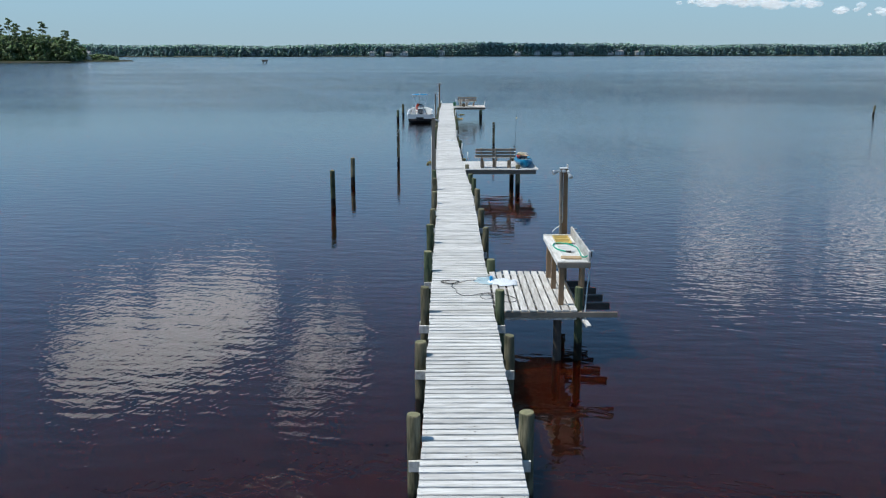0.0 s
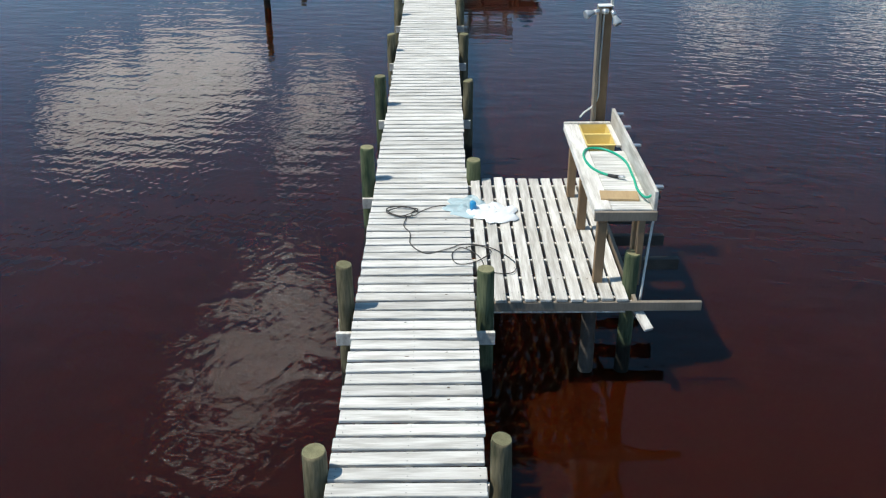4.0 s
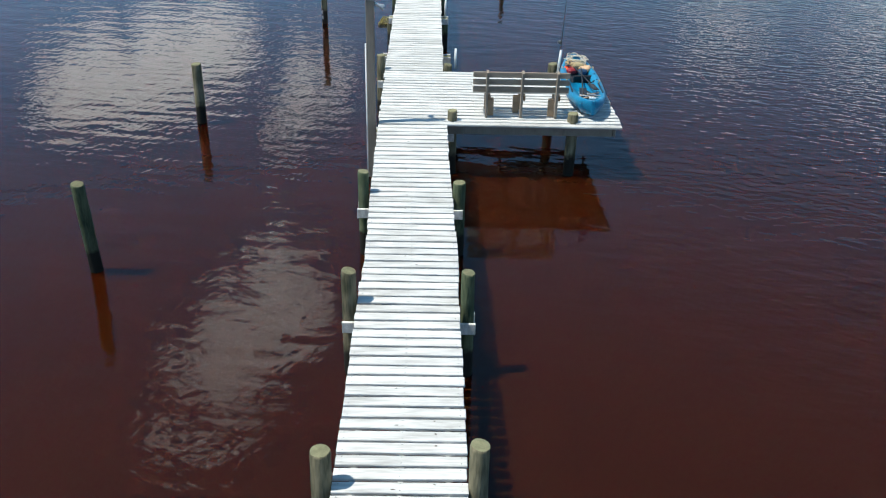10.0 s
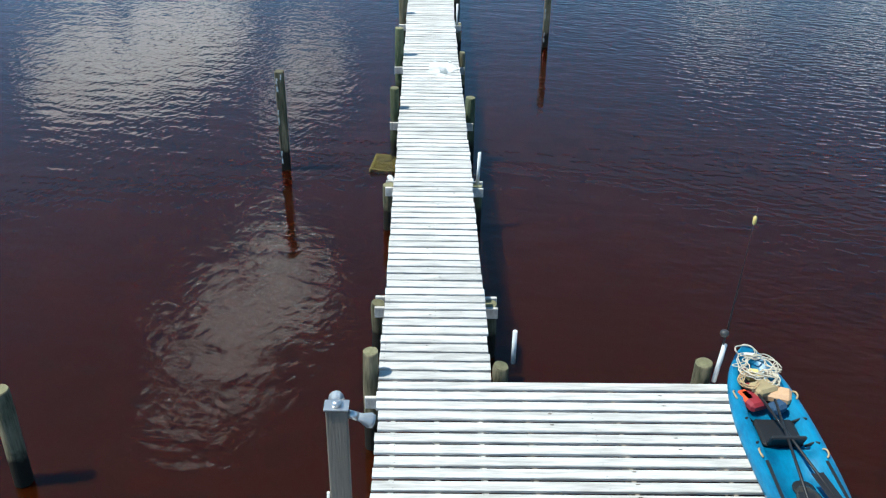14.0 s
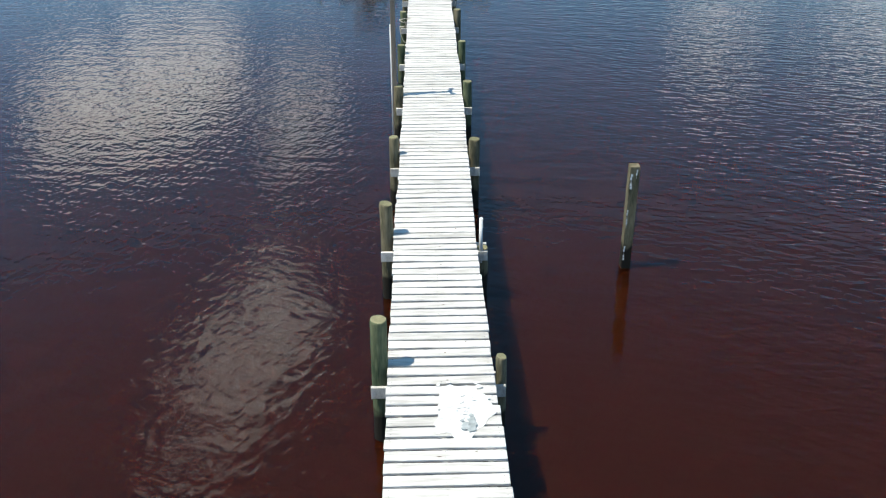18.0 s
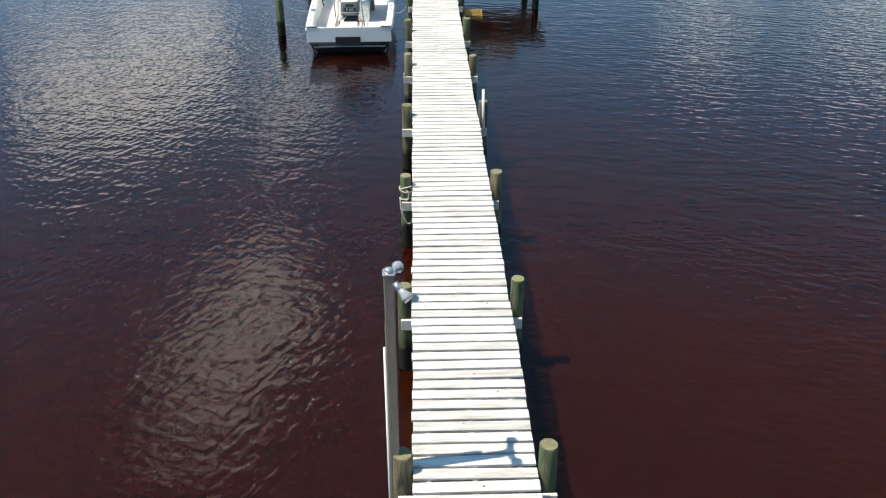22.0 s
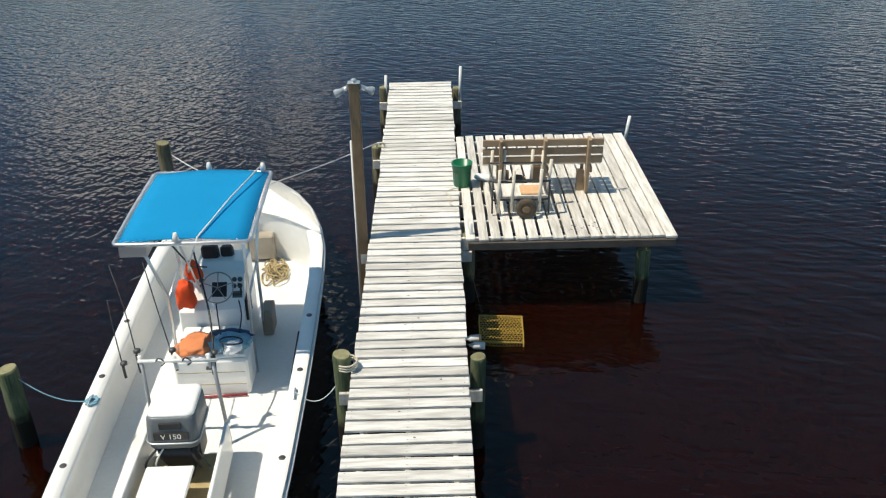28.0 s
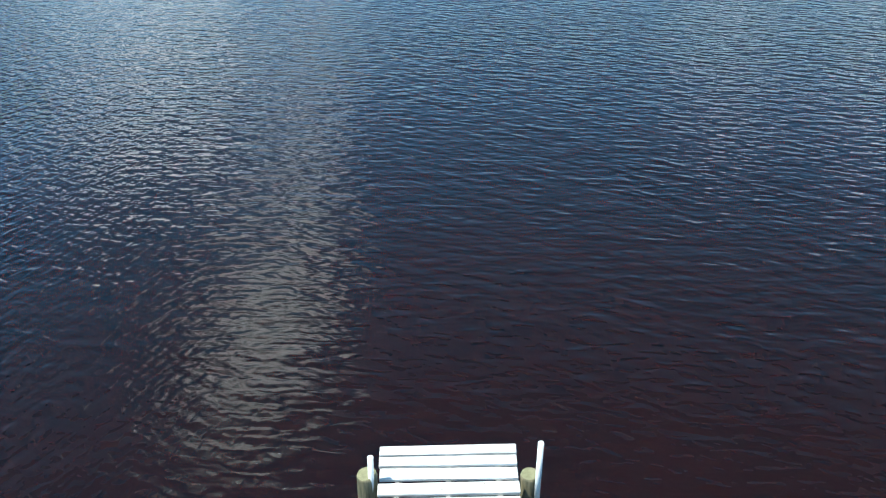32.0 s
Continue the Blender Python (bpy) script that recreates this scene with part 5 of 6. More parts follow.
part("cowl_vent", boxed((-.11, .842, 1.07), (.11, .885, 1.15), .008), BLACK, mo)
part("name_plate", boxed((-.17, .826, .955), (.17, .85, 1.045), .004), BLACK, mo)
tx = bpy.data.curves.new("numeral", "FONT")
tx.body, tx.size, tx.extrude, tx.align_x, tx.align_y = "V 150", .085, .001, "CENTER", "CENTER"
tob = new("numeral", tx)
tob.parent = mo
tob.matrix_basis = pose(0, .823, 1.0, 90, 0, 0)
tx.materials.append(ALU)
part("midsection", loft([rounded(w, d, z, y) for w, d, z, y in ((.10, .14, -.2, .95), (.11, .16, .5, .95), (.19, .22, .66, .97), (.20, .24, .80, .98))], True, True), BLACK, mo)
for k, (x, w) in enumerate(((-.2, .012), (-.13, .009), (.16, .012), (.22, .008))):
    part("cable", tube(curve([(x * .8, .90, .82), (x * 1.3, .80, .74), (x * 1.5, .84, .6), (x * 1.2, 1.0, .48)], 5), w, 6), (BLACK, PVC)[k % 3 == 1], mo)
part("clamp_bracket", boxed((-.2, 1.04, .5), (.2, 1.34, .76), .02), STEEL, mo)
# rear leaning rail
part("rail_leg", tube([(-.42, 1.60, FOOT), (-.50, 1.82, 1.22)], .02, 8), STEELGREY, bt)
part("rail_leg", tube([(.36, 1.62, FOOT), (.24, 1.84, 1.2)], .022, 8), STEELGREY, bt)
part("rail_bar", tube([(-.53, 1.81, 1.22), (.30, 1.82, 1.2)], .02, 8), PVC, bt, "cream padded rod rail")
for dx in (-.50, -.14, .22):
    part("rail_rod_holder", tube([(dx, 1.83, 1.1), (dx - .02, 1.85, 1.26)], .024, 8), PVC, bt)
for dx in (-.30, -.02):
    part("rail_clip", tube(curve([(dx - .05, 1.81, 1.2), (dx, 1.78, 1.27), (dx + .05, 1.81, 1.2), (dx, 1.83, 1.14)], 4), .008, 6), STEEL, bt)
# seat box and console
st = part("seat_box", boxed((-.40, 2.50, FOOT), (.46, 2.96, .72), .03), PAINT, bt)
part("cushion", boxed((-.39, 2.52, .722), (.44, 2.94, .77), .025), PAINT, st)
for z in (.38, .55):
    part("seam", boxed((-.36, 2.494, z), (.42, 2.504, z + .006)), TAN, st)
part("latch", boxed((-.02, 2.486, .60), (.06, 2.503, .64), .003), STEEL, st)
CX0, CX1 = -.16, .44
co = part("console", loft([[(CX0, y0, z), (CX1, y0, z), (CX1, y1, z), (CX0, y1, z), (CX0, y0, z)] for y0, y1, z in ((3.12, 3.95, FOOT), (3.12, 3.95, .92), (3.2, 3.95, 1.02), (3.42, 3.95, 1.26), (3.62, 3.92, 1.32))], True, True), PAINT, bt, "white moulded helm console")
for f in co.data.polygons:
    f.use_smooth = False
co.location = (-.11, .16, 0)
part("side_shelf", boxed((CX0 - .22, 3.2, FOOT), (CX0 - .004, 3.7, .86), .02), PAINT, co)


def on_face(u, v, lift=0.0):
    """A point of the sloping helm face, u across, v up the slope."""
    return (u, 3.2 + .22 * v - lift * .74, 1.02 + .24 * v + lift * .68)


def face_panel(name, u0, u1, v0, v1, material, label="", lift=.008):
    bm = bmesh.new()
    lo = [bm.verts.new(on_face(u, v, -.01)) for u, v in ((u0, v0), (u1, v0), (u1, v1), (u0, v1))]
    hi = [bm.verts.new(on_face(u, v, lift)) for u, v in ((u0, v0), (u1, v0), (u1, v1), (u0, v1))]
    bm.faces.new(hi)
    for k in range(4):
        bm.faces.new((lo[k], lo[(k + 1) % 4], hi[(k + 1) % 4], hi[k]))
    return part(name, bm, material, co, label)


face_panel("gauge_panel", .05, .23, .10, .66, BLACK, "black gauge panel")
for u, v in ((.32, .75), (.39, .75), (.32, .5), (.39, .5), (-.08, .75), (-.08, .5)):
    g = part("gauge", lathe([(.03, 0), (.03, .012), (.018, .014)], 12), STEEL, co)
    g.matrix_basis = Matrix.Translation(on_face(u, v, .002)) @ pose(0, 0, 0, 47, 0, 0)
wc = Vector(on_face(.14, .38, .11))
ax, ay = Vector((1, 0, 0)), Vector((0, .66, .75))
part("wheel", tube([wc + ax * .19 * math.cos(k * .2618) + ay * .19 * math.sin(k * .2618) for k in range(24)], .009, 6, None, True), STEELGREY, co, "thin grey steering wheel")
for k in range(5):
    a = k * 1.257 + .3
    part("spoke", tube([wc, wc + ax * .185 * math.cos(a) + ay * .185 * math.sin(a)], .006, 6), STEELGREY, co)
part("wheel_shaft", tube([on_face(.14, .38), wc], .02, 8), STEEL, co)
face_panel("switch_panel", .30, .42, .05, .3, GREYMOTOR)
for k in range(4):
    face_panel("switch", .31 + k * .026, .326 + k * .026, .12, .22, BLACK, "", .016)
for x0, x1, y, h in ((-.12, .08, 3.70, .16), (.11, .25, 3.74, .13)):
    part("instrument", boxed((x0, y, 1.30), (x1, y + .10, 1.32 + h), .02), BLACK, co)
    part("bracket", tube([(x0 - .01, y + .05, 1.31), (x0 - .01, y + .05, 1.36 + h / 2), (x1 + .01, y + .05, 1.36 + h / 2), (x1 + .01, y + .05, 1.31)], .007, 5), STEEL, co)
part("windscreen_rail", tube([(CX0, 3.9, 1.3), (CX0 + .02, 3.93, 1.62), (CX1 - .02, 3.93, 1.62), (CX1, 3.9, 1.3)], .012, 6), ALU, co)
part("throttle", tube([(.40, 3.24, 1.06), (.43, 3.18, 1.24), (.40, 3.16, 1.25)], .014, 6), BLACK, co)
part("side_pad", boxed((CX1, 3.2, .70), (CX1 + .03, 3.5, 1.0), .01), BLACK, co, "black side pad")
sf = part("helm_seat", boxed((-.42, 3.0, FOOT), (.32, 3.26, .66), .03), PAINT, bt)
part("cushion", boxed((-.41, 3.01, .662), (.31, 3.25, .72), .025), PAINT, sf)
for k, (a, b, c) in enumerate((((.30, 3.2, 1.1), (.36, 2.95, 1.0), (.30, 2.7, .74)), ((.02, 3.22, 1.05), (.10, 2.9, .95), (.24, 2.4, .9)))):
    part("cable", tube(curve([a, b, c], 6), .008, 5), BLACK, bt)
part("rod_rack", board((.985, 2.35, .62), (.985, 3.15, .64), .02, .05, .004), BLACK, bt, "long black rod rack")
part("locker_box", boxed((-.06, 5.70, FOOT + .06), (.36, 5.90, .66), .02), GREYBEIGE, bt, "tan bow locker box")
# canopy on tubes
cz = 2.30
cn = part("canopy", loft([[(-.73 + 1.38 * i / 8, 2.44 + 1.84 * j / 8, cz + .045 * math.sin(math.pi * i / 8) + .02 * math.sin(math.pi * j / 8)) for i in range(9)] for j in range(9)], False, False), BLUECLOTH, bt, "stretched bright blue canvas canopy")
sol = cn.modifiers.new("thick", "SOLIDIFY")
sol.thickness = .008
fr = [(-.76, 2.45, cz), (-.74, 2.42, cz), (-.69, 2.41, cz), (0, 2.40, cz), (.63, 2.41, cz), (.67, 2.43, cz), (.685, 2.47, cz), (.685, 3.3, cz), (.68, 4.22, cz), (.66, 4.26, cz), (.62, 4.27, cz), (0, 4.30, cz), (-.70, 4.31, cz), (-.74, 4.29, cz), (-.765, 4.24, cz), (-.77, 3.3, cz)]
for a, b in zip(fr, fr[1:] + fr[:1]):
    a, b = Vector(a), Vector(b)
    for k in range(int((b - a).length / .085)):
        q = a.lerp(b, (k + .5) * .085 / (b - a).length)
        inward = Vector((-.07 - q.x, 3.36 - q.y, 0)).normalized()
        part("lacing_loop", tube([q - inward * .028, q + Vector((0, 0, .03)), q + inward * .06 + Vector((.01, .01, .012))], .0045, 4), ROPEWHITE, cn)
part("canopy_frame", tube(fr, .024, 8, None, True), ALU, bt, "white tube canopy frame")
for sx in (-1, 1):
    part("canopy_leg", tube([(sx * .46, 2.95, FOOT), (sx * .47, 3.0, 1.3), (sx * .62 - .07 * (sx > 0), 2.7, cz - .02)], .02, 8), ALU, bt)
    part("canopy_leg", tube([(sx * .46, 3.75, FOOT), (sx * .47, 3.7, 1.3), (sx * .62 - .07 * (sx > 0), 3.9, cz - .02)], .02, 8), ALU, bt)
    part("canopy_brace", tube([(sx * .47, 3.0, 1.25), (sx * .47, 3.7, 1.35)], .014, 8), ALU, bt)
part("canopy_rod", tube([(.56, 4.22, cz + .10), (.34, 3.32, cz + .10), (.13, 2.42, cz + .06), (-.02, 2.5, cz - .3), (-.24, 3.2, 1.5)], .010, 6), ROPEWHITE, bt)
for x, y in ((-.09, 2.40), (-.09, 4.31), (.58, 4.25)):
    part("light", lathe([(.03, 0), (.035, .04), (.02, .1)], 10, None, (x, y, cz + .03)), PVC, bt)
part("antenna", tube([(-.10, 3.5, 1.4), (-.12, 2.9, 1.75), (-.14, 2.4, 2.28)], .010, 6), BLACK, bt)
part("canopy_leg", tube([(-.02, 3.1, 1.0), (-.06, 2.4, cz - .02)], .012, 6), ALU, bt)
part("radio_box", boxed((-.72, 2.42, cz - .16), (-.42, 2.7, cz - .04), .01), ALU, bt)


def in_boat(p):
    return Matrix(bt.matrix_basis) @ Vector(p)


def lump(size, seed, material, name, p, turn, label, category):
    """A soft bundle of cloth."""
    r2 = random.Random(seed)
    bm = bmesh.new()
    bmesh.ops.create_icosphere(bm, subdivisions=3, radius=1)
    for v in bm.verts:
        q = 1 + .38 * noise.noise(v.co * 2.1 + Vector((seed, 0, 0))) + .15 * noise.noise(v.co * 5 + Vector((seed, 0, 0)))
        v.co = Vector((v.co.x * size[0], v.co.y * size[1], max(v.co.z, -.6) * size[2])) * q
    ob = smooth(part(name, bm, material))
    ob.matrix_basis = Matrix.Translation(in_boat(p)) @ pose(0, 0, 0, 0, 0, turn)
    return tagged(ob, label, category)


lump((.12, .07, .22), 2, ORANGE, "life_vest", (-.34, 3.27, 1.12), 15, "orange life vest hung beside the console", "life vest")
lump((.10, .08, .15), 5, ORANGE, "life_vest", (-.25, 3.45, 1.36), -10, "orange life vest bundled on the console", "life vest")
lump((.24, .2, .05), 7, CLOTH, "orange_cushion", (-.16, 2.72, .80), 25, "faded orange cushion lying on the seat box", "cushion")
lump((.24, .15, .11), 9, BLUEGREY, "blue_bag", (.26, 2.68, .84), 10, "blue and grey bag lying on the seat box", "bag")
lump((.24, .10, .06), 11, DARKBLUE, "jacket", (.24, 2.88, .82), -12, "dark blue jacket folded on the seat box", "jacket")
lump((.12, .09, .08), 10, BAG, "white_bag", (.30, 2.56, .86), 40, "white bundled bag lying on the seat box", "bag")
strap = [in_boat((.30 + .13 * math.cos(k * .5), 2.54 + .08 * math.sin(k * .5), .94 + .03 * math.sin(k * .25))) for k in range(14)]
tagged(part("bag_strap", tube(strap, .009, 5), BLACK), "black strap looped over the bags", "strap")
heap = []
for k in range(120):
    a = k * .61 + .9 * math.sin(k * .17)
    r = .06 + .18 * r3.random() + .09 * math.sin(k * .29)
    heap.append(in_boat((.40 + .07 * math.sin(k * .11) + r * math.cos(a) * .62, 5.38 + .12 * math.cos(k * .13) + r * math.sin(a) * 1.1, FOOT + .02 + .11 * r3.random() * max(.1, 1 - r * 2.4))))
tagged(part("rope_coil", tube(curve(heap, 3), .012, 5), TAN), "tan rope coiled loosely on the boat floor", "rope")
tagged(part("tackle_box", boxed(in_boat((.44, 3.72, FOOT + .012)), in_boat((.58, 4.02, .60)), .015), GREYBROWN), "grey-brown tackle box standing on the boat floor", "box")
tagged(part("boat_hook", tube([in_boat((-.12, 2.43, .255)), in_boat((.42, 2.46, .255))], .014, 6), RED), "red handled boat hook lying on the floor", "boat hook")
tagged(part("rope_coil", tube([in_boat((-1.07 + (.04 + .015 * (k % 3)) * math.cos(k * .6), 1.74 + (.05 + .015 * (k % 3)) * math.sin(k * .6), .775 + .004 * (k // 10))) for k in range(40)], .012, 5), BLUEGREY), "green-blue line coiled on the gunwale", "rope")
RODS = (((-.53, 1.84, 1.05), (-.70, 2.2, 1.6), (-.92, 2.6, 1.95)), ((-.15, 1.86, 1.05), (-.38, 2.3, 1.5), (-.60, 2.75, 1.9)), ((-.80, 2.1, .80), (-.92, 2.35, 1.2), (-1.02, 2.6, 1.5)), ((.24, 1.85, 1.0), (.14, 2.4, 1.4), (-.12, 3.1, 1.85)))
for k, (a, b, c) in enumerate(RODS):
    fr_ = thing("fishing_rod", "thin dark fishing rod in a boat rod holder", "fishing rod", "fishing rods")
    a, b, c = in_boat(a), in_boat(b), in_boat(c)
    thick = 1.0 if k < 3 else 1.7
    part("blank", tube(curve([a, b, c], 6), .0065 * thick, 6), BLACK, fr_)
    part("grip", tube([a, a.lerp(b, .3)], .015 * thick, 8), BLACK, fr_)
    rl = part("reel", lathe([(.02, 0), (.04, .012), (.04, .035), (.02, .05)], 10, None, tuple(a.lerp(b, .38) + Vector((.03, -.03, -.02)))), STEEL, fr_)
    part("reel_handle", tube([a.lerp(b, .38) + Vector((.03, -.03, 0)), a.lerp(b, .38) + Vector((.10, -.05, .02)), a.lerp(b, .38) + Vector((.10, -.05, .05))], .006, 5), ALU, rl)
    part("guide", tube([b + Vector((.0, -.012, .0)) + Vector((.012 * math.cos(q), .012 * math.sin(q), 0)) for q in (0, 1.05, 2.1, 3.14, 4.2, 5.2)], .003, 4, None, True), ALU, fr_)


def line(a, b, sag, label, material=ROPEWHITE, thick=.0065):
    a, b = Vector(a), Vector(b)
    pts = [a.lerp(b, t / 12) - Vector((0, 0, sag * 4 * (t / 12) * (1 - t / 12))) for t in range(13)]
    tagged(part("mooring_line", tube(pts, thick, 6), material), label, "rope", "mooring lines")


line(in_boat((.06, 6.4, 1.12)), (-.72, 58.55, 1.15), .03, "pale taut mooring line from bow to pier")
line(in_boat((-.06, 6.4, 1.12)), (-4.25, 58.6, 1.0), .08, "pale mooring line from bow to a post")
line(in_boat((1.10, 1.74, .8)), (-.80, 52.2, 1.2), .3, "slack blue-white mooring line to a piling")
line(in_boat((-1.08, 1.72, .8)), (-4.45, 52.43, .9), .12, "slack blue mooring line to a post", ROPEBLUE)
for zz in (1.16, 1.19, 1.22):
    tagged(part("rope_wrap", tube([(-.82 + .115 * math.cos(k * .52), 52.2 + .115 * math.sin(k * .52), zz - .04) for k in range(12)], .010, 6, None, True), ROPECREAM), "pale rope wound round a piling", "rope", "rope wraps")
ROPED = (mid(39.87) - half(39.87) - .098, 39.87)
for z, tilt in ((1.04, .05), (1.015, -.03), (.86, .02)):
    ring = [(ROPED[0] + .108 * math.cos(k * .4), ROPED[1] + .108 * math.sin(k * .4), z + tilt * math.cos(k * .4 + 1)) for k in range(16)]
    tagged(part("rope_wrap", tube(ring, .010, 6, None, True), ROPECREAM), "cream rope wound round a piling", "rope", "rope wraps")
for bend in (((.0, -.11, 1.03), (.04, -.125, 1.0), (.035, -.125, .9), (.0, -.12, .87)), ((-.10, -.05, .86), (-.09, -.11, .72), (-.03, -.13, .52), (.04, -.13, .45), (.10, -.10, .55), (.12, -.05, .8)), ((.08, -.08, 1.04), (.16, -.08, 1.095), (.2, -.09, 1.096))):
    tagged(part("rope_end", tube(curve([(ROPED[0] + x, ROPED[1] + y, z) for x, y, z in bend], 6), .009, 6), ROPECREAM), "cream rope tail hanging beside a piling", "rope", "rope wraps")
cl = [(-.62, 58.55, 1.1), (-.66, 58.5, 1.16), (-.74, 58.52, 1.13), (-.76, 58.6, 1.0), (-.72, 58.6, .9)]
tagged(part("rope_wrap", tube(curve(cl, 5), .016, 6), ROPECREAM), "cream rope tied at the pier edge", "rope", "rope wraps")

# ---- end platform things ----
bk = thing("bucket", "dark green plastic bucket on the platform corner", "bucket", "", (.61, 56.88, 1.09))
part("body", lathe([(.12, 0), (.13, .02), (.148, .34), (.16, .345), (.16, .37), (.142, .37), (.118, .03), (.0, .03)], 24), GREEN, bk)
part("handle", tube([(.15 * math.cos(a), -.03 - .1 * math.sin(a), .33 - .12 * math.sin(a)) for a in [k * math.pi / 10 for k in range(11)]], .005, 6), STEEL, bk)
sc = smooth(part("white_bag", boxed((-.16, -.06, 0), (.16, .06, .1), .04), BAG))
sc.matrix_basis = pose(.96, 57.02, 1.092, 0, 0, -20)
tagged(sc, "crumpled white plastic bag beside the bucket", "bag")
cart = thing("fishing_cart", "pipe-sided fishing cart with balloon wheels on platform", "cart", "", (1.43, 56.10, 1.09))
part("tray", boxed((-.36, -.20, .20), (.34, .30, .225), .005), WOODY, cart, "weathered plank tray")
part("tray_rim", boxed((-.37, -.225, .19), (.35, -.20, .26), .004), WOODY, cart)
for sx in (-.44, .36):
    part("frame_rail", tube([(sx, -.30, .24), (sx, .36, .24)], .014, 8), STEEL, cart)
    part("top_rail", tube([(sx, -.30, .52), (sx, .36, .52)], .014, 8), STEEL, cart)
    part("upright", tube([(sx, -.30, .03), (sx, -.30, .52)], .014, 8), STEEL, cart)
for y in (-.30, .36):
    part("cross_rail", tube([(-.44, y, .52), (.36, y, .52)], .016, 8), STEEL, cart)
    part("cross_rail", tube([(-.44, y, .24), (.36, y, .24)], .014, 8), STEEL, cart)
for x, y, lean in ((-.36, -.33, .02), (-.17, -.33, .03), (.22, -.33, .02), (-.42, .40, .03), (-.22, .40, .01), (.18, .40, .02), (.31, .36, .04), (.37, .02, .05)):
    part("rod_tube", tube([(x, y, .06), (x + lean, y + .01, .70)], .024, 10), POLE, cart)
for x, y in ((.03, -.40), (-.01, .44)):
    wh = part("wheel", tube([(x + .10 * math.cos(k * .393), y, .148 + .10 * math.sin(k * .393)) for k in range(16)], .052, 10, None, True), MUDDY, cart, "fat muddy brown rubber wheel")
    part("hub", tube([(x, y - .055, .148), (x, y - .03, .148), (x, y + .05, .148)], [.045, .07, .06], 12), BROWN, wh, "rusty wheel hub")
part("cloth", boxed((-.02, -.12, .225), (.30, .16, .262), .014), PEACH, cart, "folded faded peach cloth")
part("axle", tube([(.03, -.40, .148), (-.01, .44, .148)], .012, 8), STEEL, cart)


tagged(part("rope", tube(curve([(.66, 56.9, 1.098), (.56, 56.77, 1.098), (.42, 56.7, 1.098), (.36, 56.56, 1.098), (.42, 56.44, 1.098), (.45, 56.33, 1.098), (.40, 56.22, 1.098), (.47, 56.12, 1.098)], 6), .006, 6), ROPECREAM), "thin cream rope lying on the deck boards", "rope", "ropes on the deck")

r4 = random.Random(77)
for k, (x, y) in enumerate(((1.92, 55.38), (2.02, 55.30), (2.10, 55.42), (2.22, 55.36), (2.34, 55.40), (2.42, 55.33), (2.40, 55.50))):
    bm = bmesh.new()
    for q in range(5):
        px, py, s_ = r4.uniform(-.035, .035), r4.uniform(-.03, .03), r4.uniform(.004, .011)
        box(bm, (px - s_, py - s_ * .7, 0), (px + s_, py + s_ * .7, .006 + s_ * .3), .003)
    ob = tagged(part("dirt_clump", bm, SILT), "small dark clump of dirt on the deck boards", "dirt", "dirt clumps")
    ob.matrix_basis = pose(x, y, 1.0895, 0, 0, r4.uniform(0, 180))

# ---- crab traps ----
def wire_net(verts, faces, origin, u, v, nu, nv, thick):
    """Adds hexagonal netting of thin three-sided wires over the rectangle u by v."""
    o, u, v = Vector(origin), Vector(u), Vector(v)
    n = u.cross(v).normalized()

    def at(i, j):
        q = o + u * min(max(i, 0), 1) + v * min(max(j, 0), 1)
        return q + n * .006 * math.sin(7 * i + 5 * j)

    def wire(p, q):
        d = (q - p)
        if d.length < 1e-4:
            return
        e = d.cross(n).normalized() * thick
        f = n * thick
        k = len(verts)
        for c in (p, q):
            verts.extend([tuple(c + e), tuple(c - e * .5 + f * .87), tuple(c - e * .5 - f * .87)])
        faces.extend([(k, k + 1, k + 4, k + 3), (k + 1, k + 2, k + 5, k + 4), (k + 2, k, k + 3, k + 5)])

    for j in range(nv + 1):
        for i in range(nu + 1):
            x, y = (i + .5 * (j % 2)) / nu, j / nv
            c = at(x, y - .17 / nv)
            wire(c, at(x, y + .17 / nv))
            wire(at(x, y + .17 / nv), at(x + .5 / nu, y + .83 / nv))
            wire(at(x, y + .17 / nv), at(x - .5 / nu, y + .83 / nv))


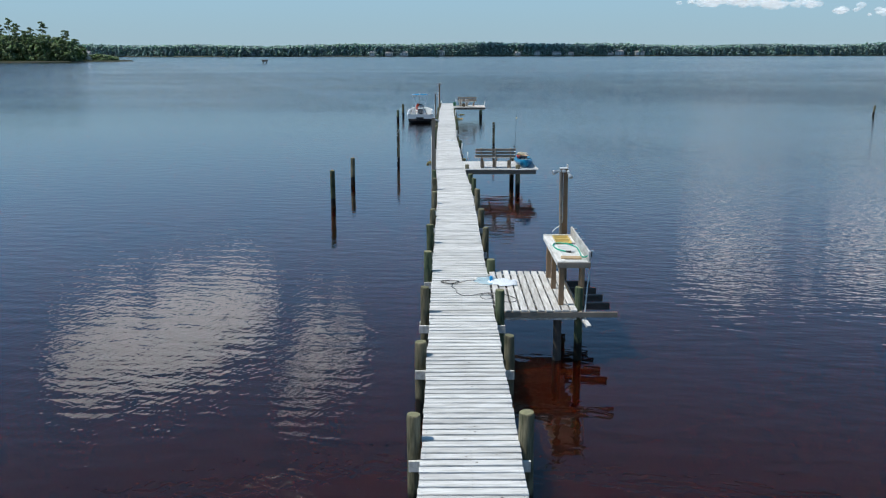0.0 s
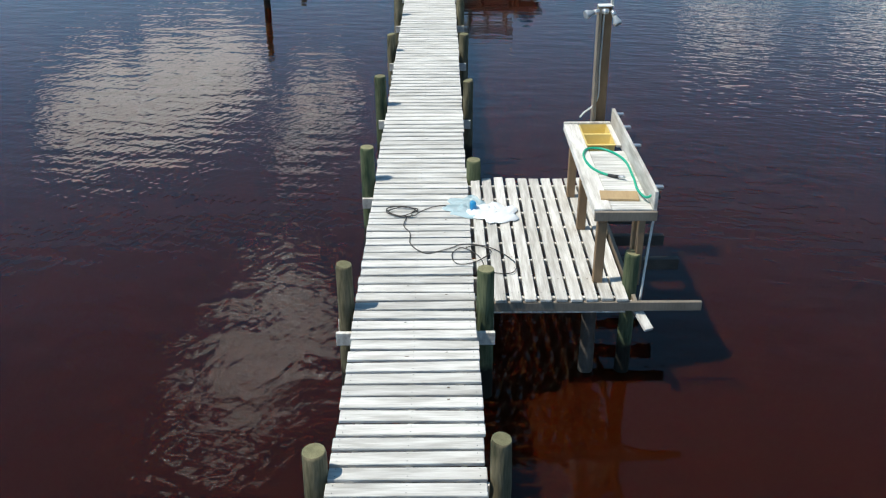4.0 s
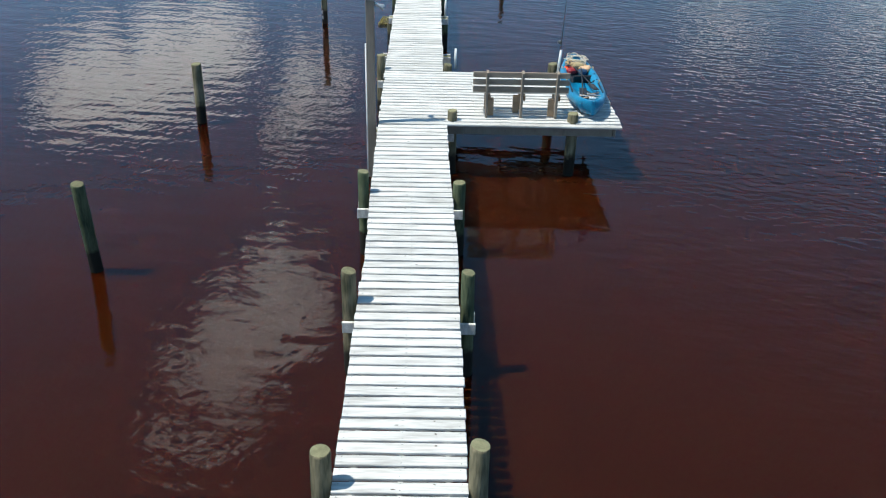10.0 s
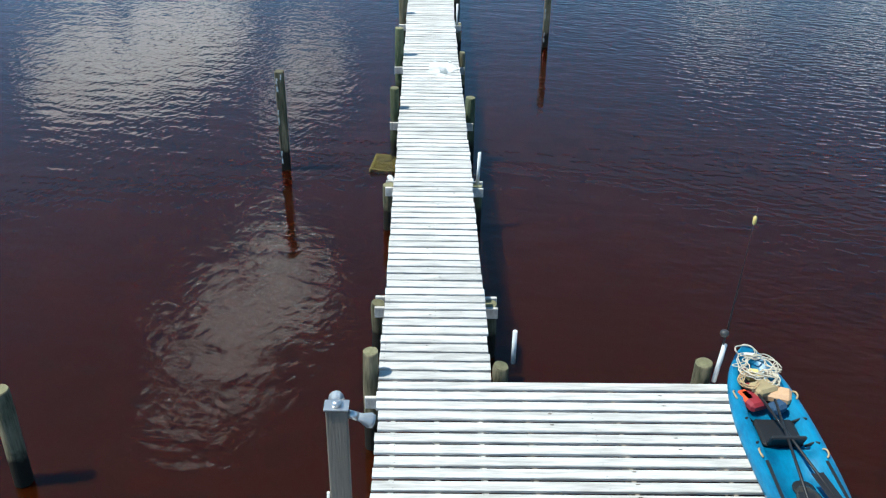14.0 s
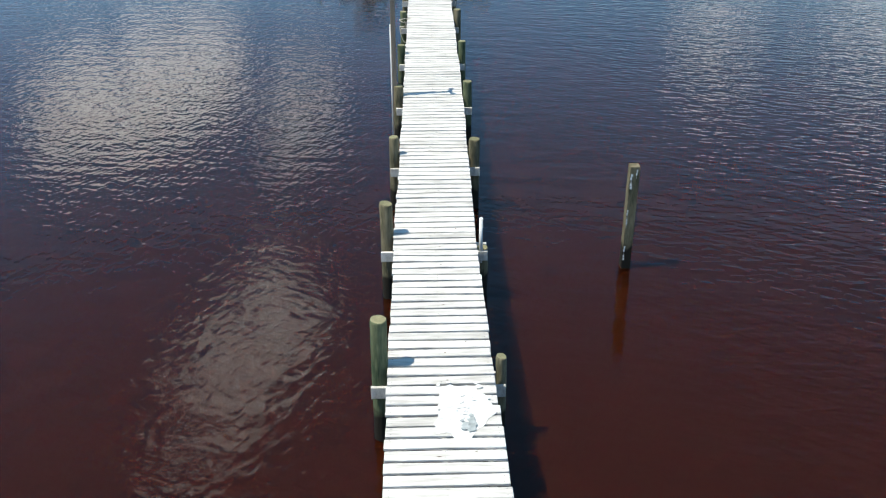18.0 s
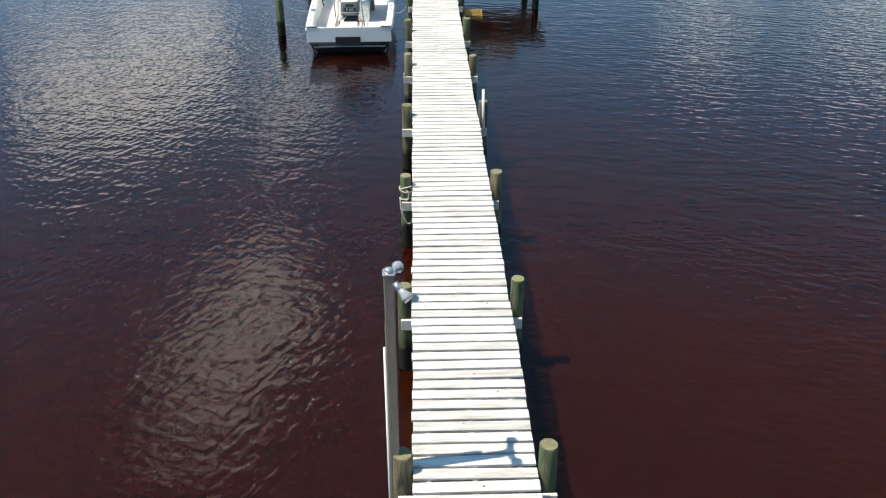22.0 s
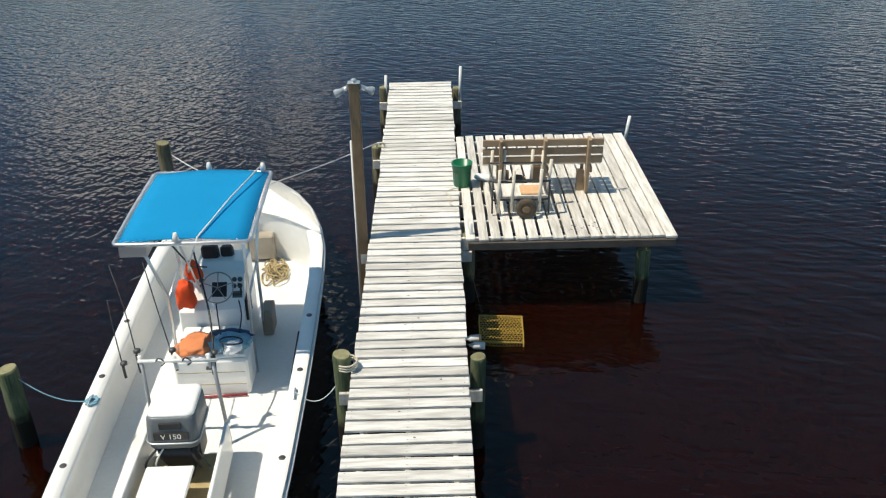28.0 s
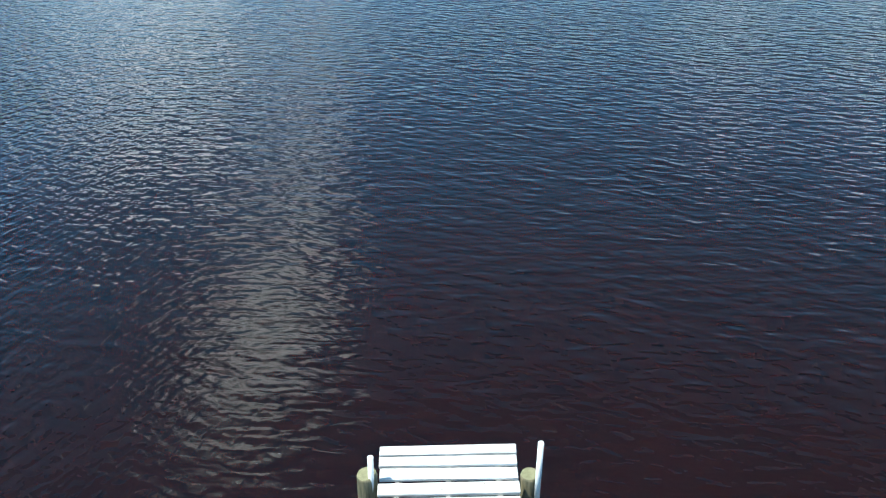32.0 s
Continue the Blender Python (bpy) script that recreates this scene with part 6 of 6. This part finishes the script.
def crab_trap(x, y, z, s, turn, tilt, material, label, floats):
    """A box of hexagonal wire netting on a bar frame, with foam floats tied to it."""
    ct = thing("crab_trap", label, "crab trap", "crab traps", (x, y, z), turn)
    fr2 = bmesh.new()
    a, h = s / 2, s * .38
    cs = [(-a, -a), (a, -a), (a, a), (-a, a)]
    for zz in (-h, h):
        tube([(p, q, zz) for p, q in cs], .008, 5, fr2, True)
    for p, q in cs:
        tube([(p, q, -h), (p, q, h)], .008, 5, fr2)
    part("frame", fr2, material, ct)
    vv, ff = [], []
    for zz in (-h, h):
        wire_net(vv, ff, (-a, -a, zz), (s, 0, 0), (0, s, 0), 13, 14, .0042)
    for o, u in (((-a, -a, -h), (s, 0, 0)), ((-a, a, -h), (s, 0, 0)), ((-a, -a, -h), (0, s, 0)), ((a, -a, -h), (0, s, 0)), ((-a, 0, -h), (s, 0, 0))):
        wire_net(vv, ff, o, u, (0, 0, 2 * h), 13, 11, .0042)
    me = bpy.data.meshes.new("netting")
    me.from_pydata(vv, [], ff)
    me.materials.append(material)
    new("netting", me).parent = ct
    ct.rotation_euler = (radians(tilt), radians(tilt * .4), radians(turn))
    for fx, fy, fa in floats:
        fl = part("float", lathe([(.012, -.115), (.02, -.105), (.024, -.085), (.046, -.06), (.05, -.045), (.05, .075), (.042, .09), (.0, .09)], 14), PVC)
        fl.matrix_basis = pose(fx, fy, .035, 0, 90, fa)
        tagged(smooth(fl), "white plastic bottle float on the water", "float", "trap floats")
    return ct


crab_trap(-.93, 20.38, -.15, .60, -9, 4, WIREOLD, "olive wire netting crab trap at the water surface", ((-.86, 19.76, 112),))
crab_trap(1.02, 54.42, -.13, .58, -3, 4, WIRE, "yellow wire netting crab trap at the water surface", ((.66, 54.27, 4), (.70, 54.10, -6)))
crab_trap(1.36, 60.97, -.17, .56, 42, 7, WIREOLD, "olive wire netting crab trap at the water surface", ((1.10, 60.46, 183),))
for a, b in (((-.86, 20.72, 1.2), (-.86, 20.2, .19)), ((-.86, 20.2, .19), (-.86, 19.86, .05)), ((.62, 54.4, 1.0), (.82, 54.3, .1))):
    line(a, b, .0, "thin dark trap line tied to the pier", ROPE, .004)

splash_mark(.06, 22.98, .52, .66, 3)
splash_mark(-.06, 47.38, .30, .30, 5, False)
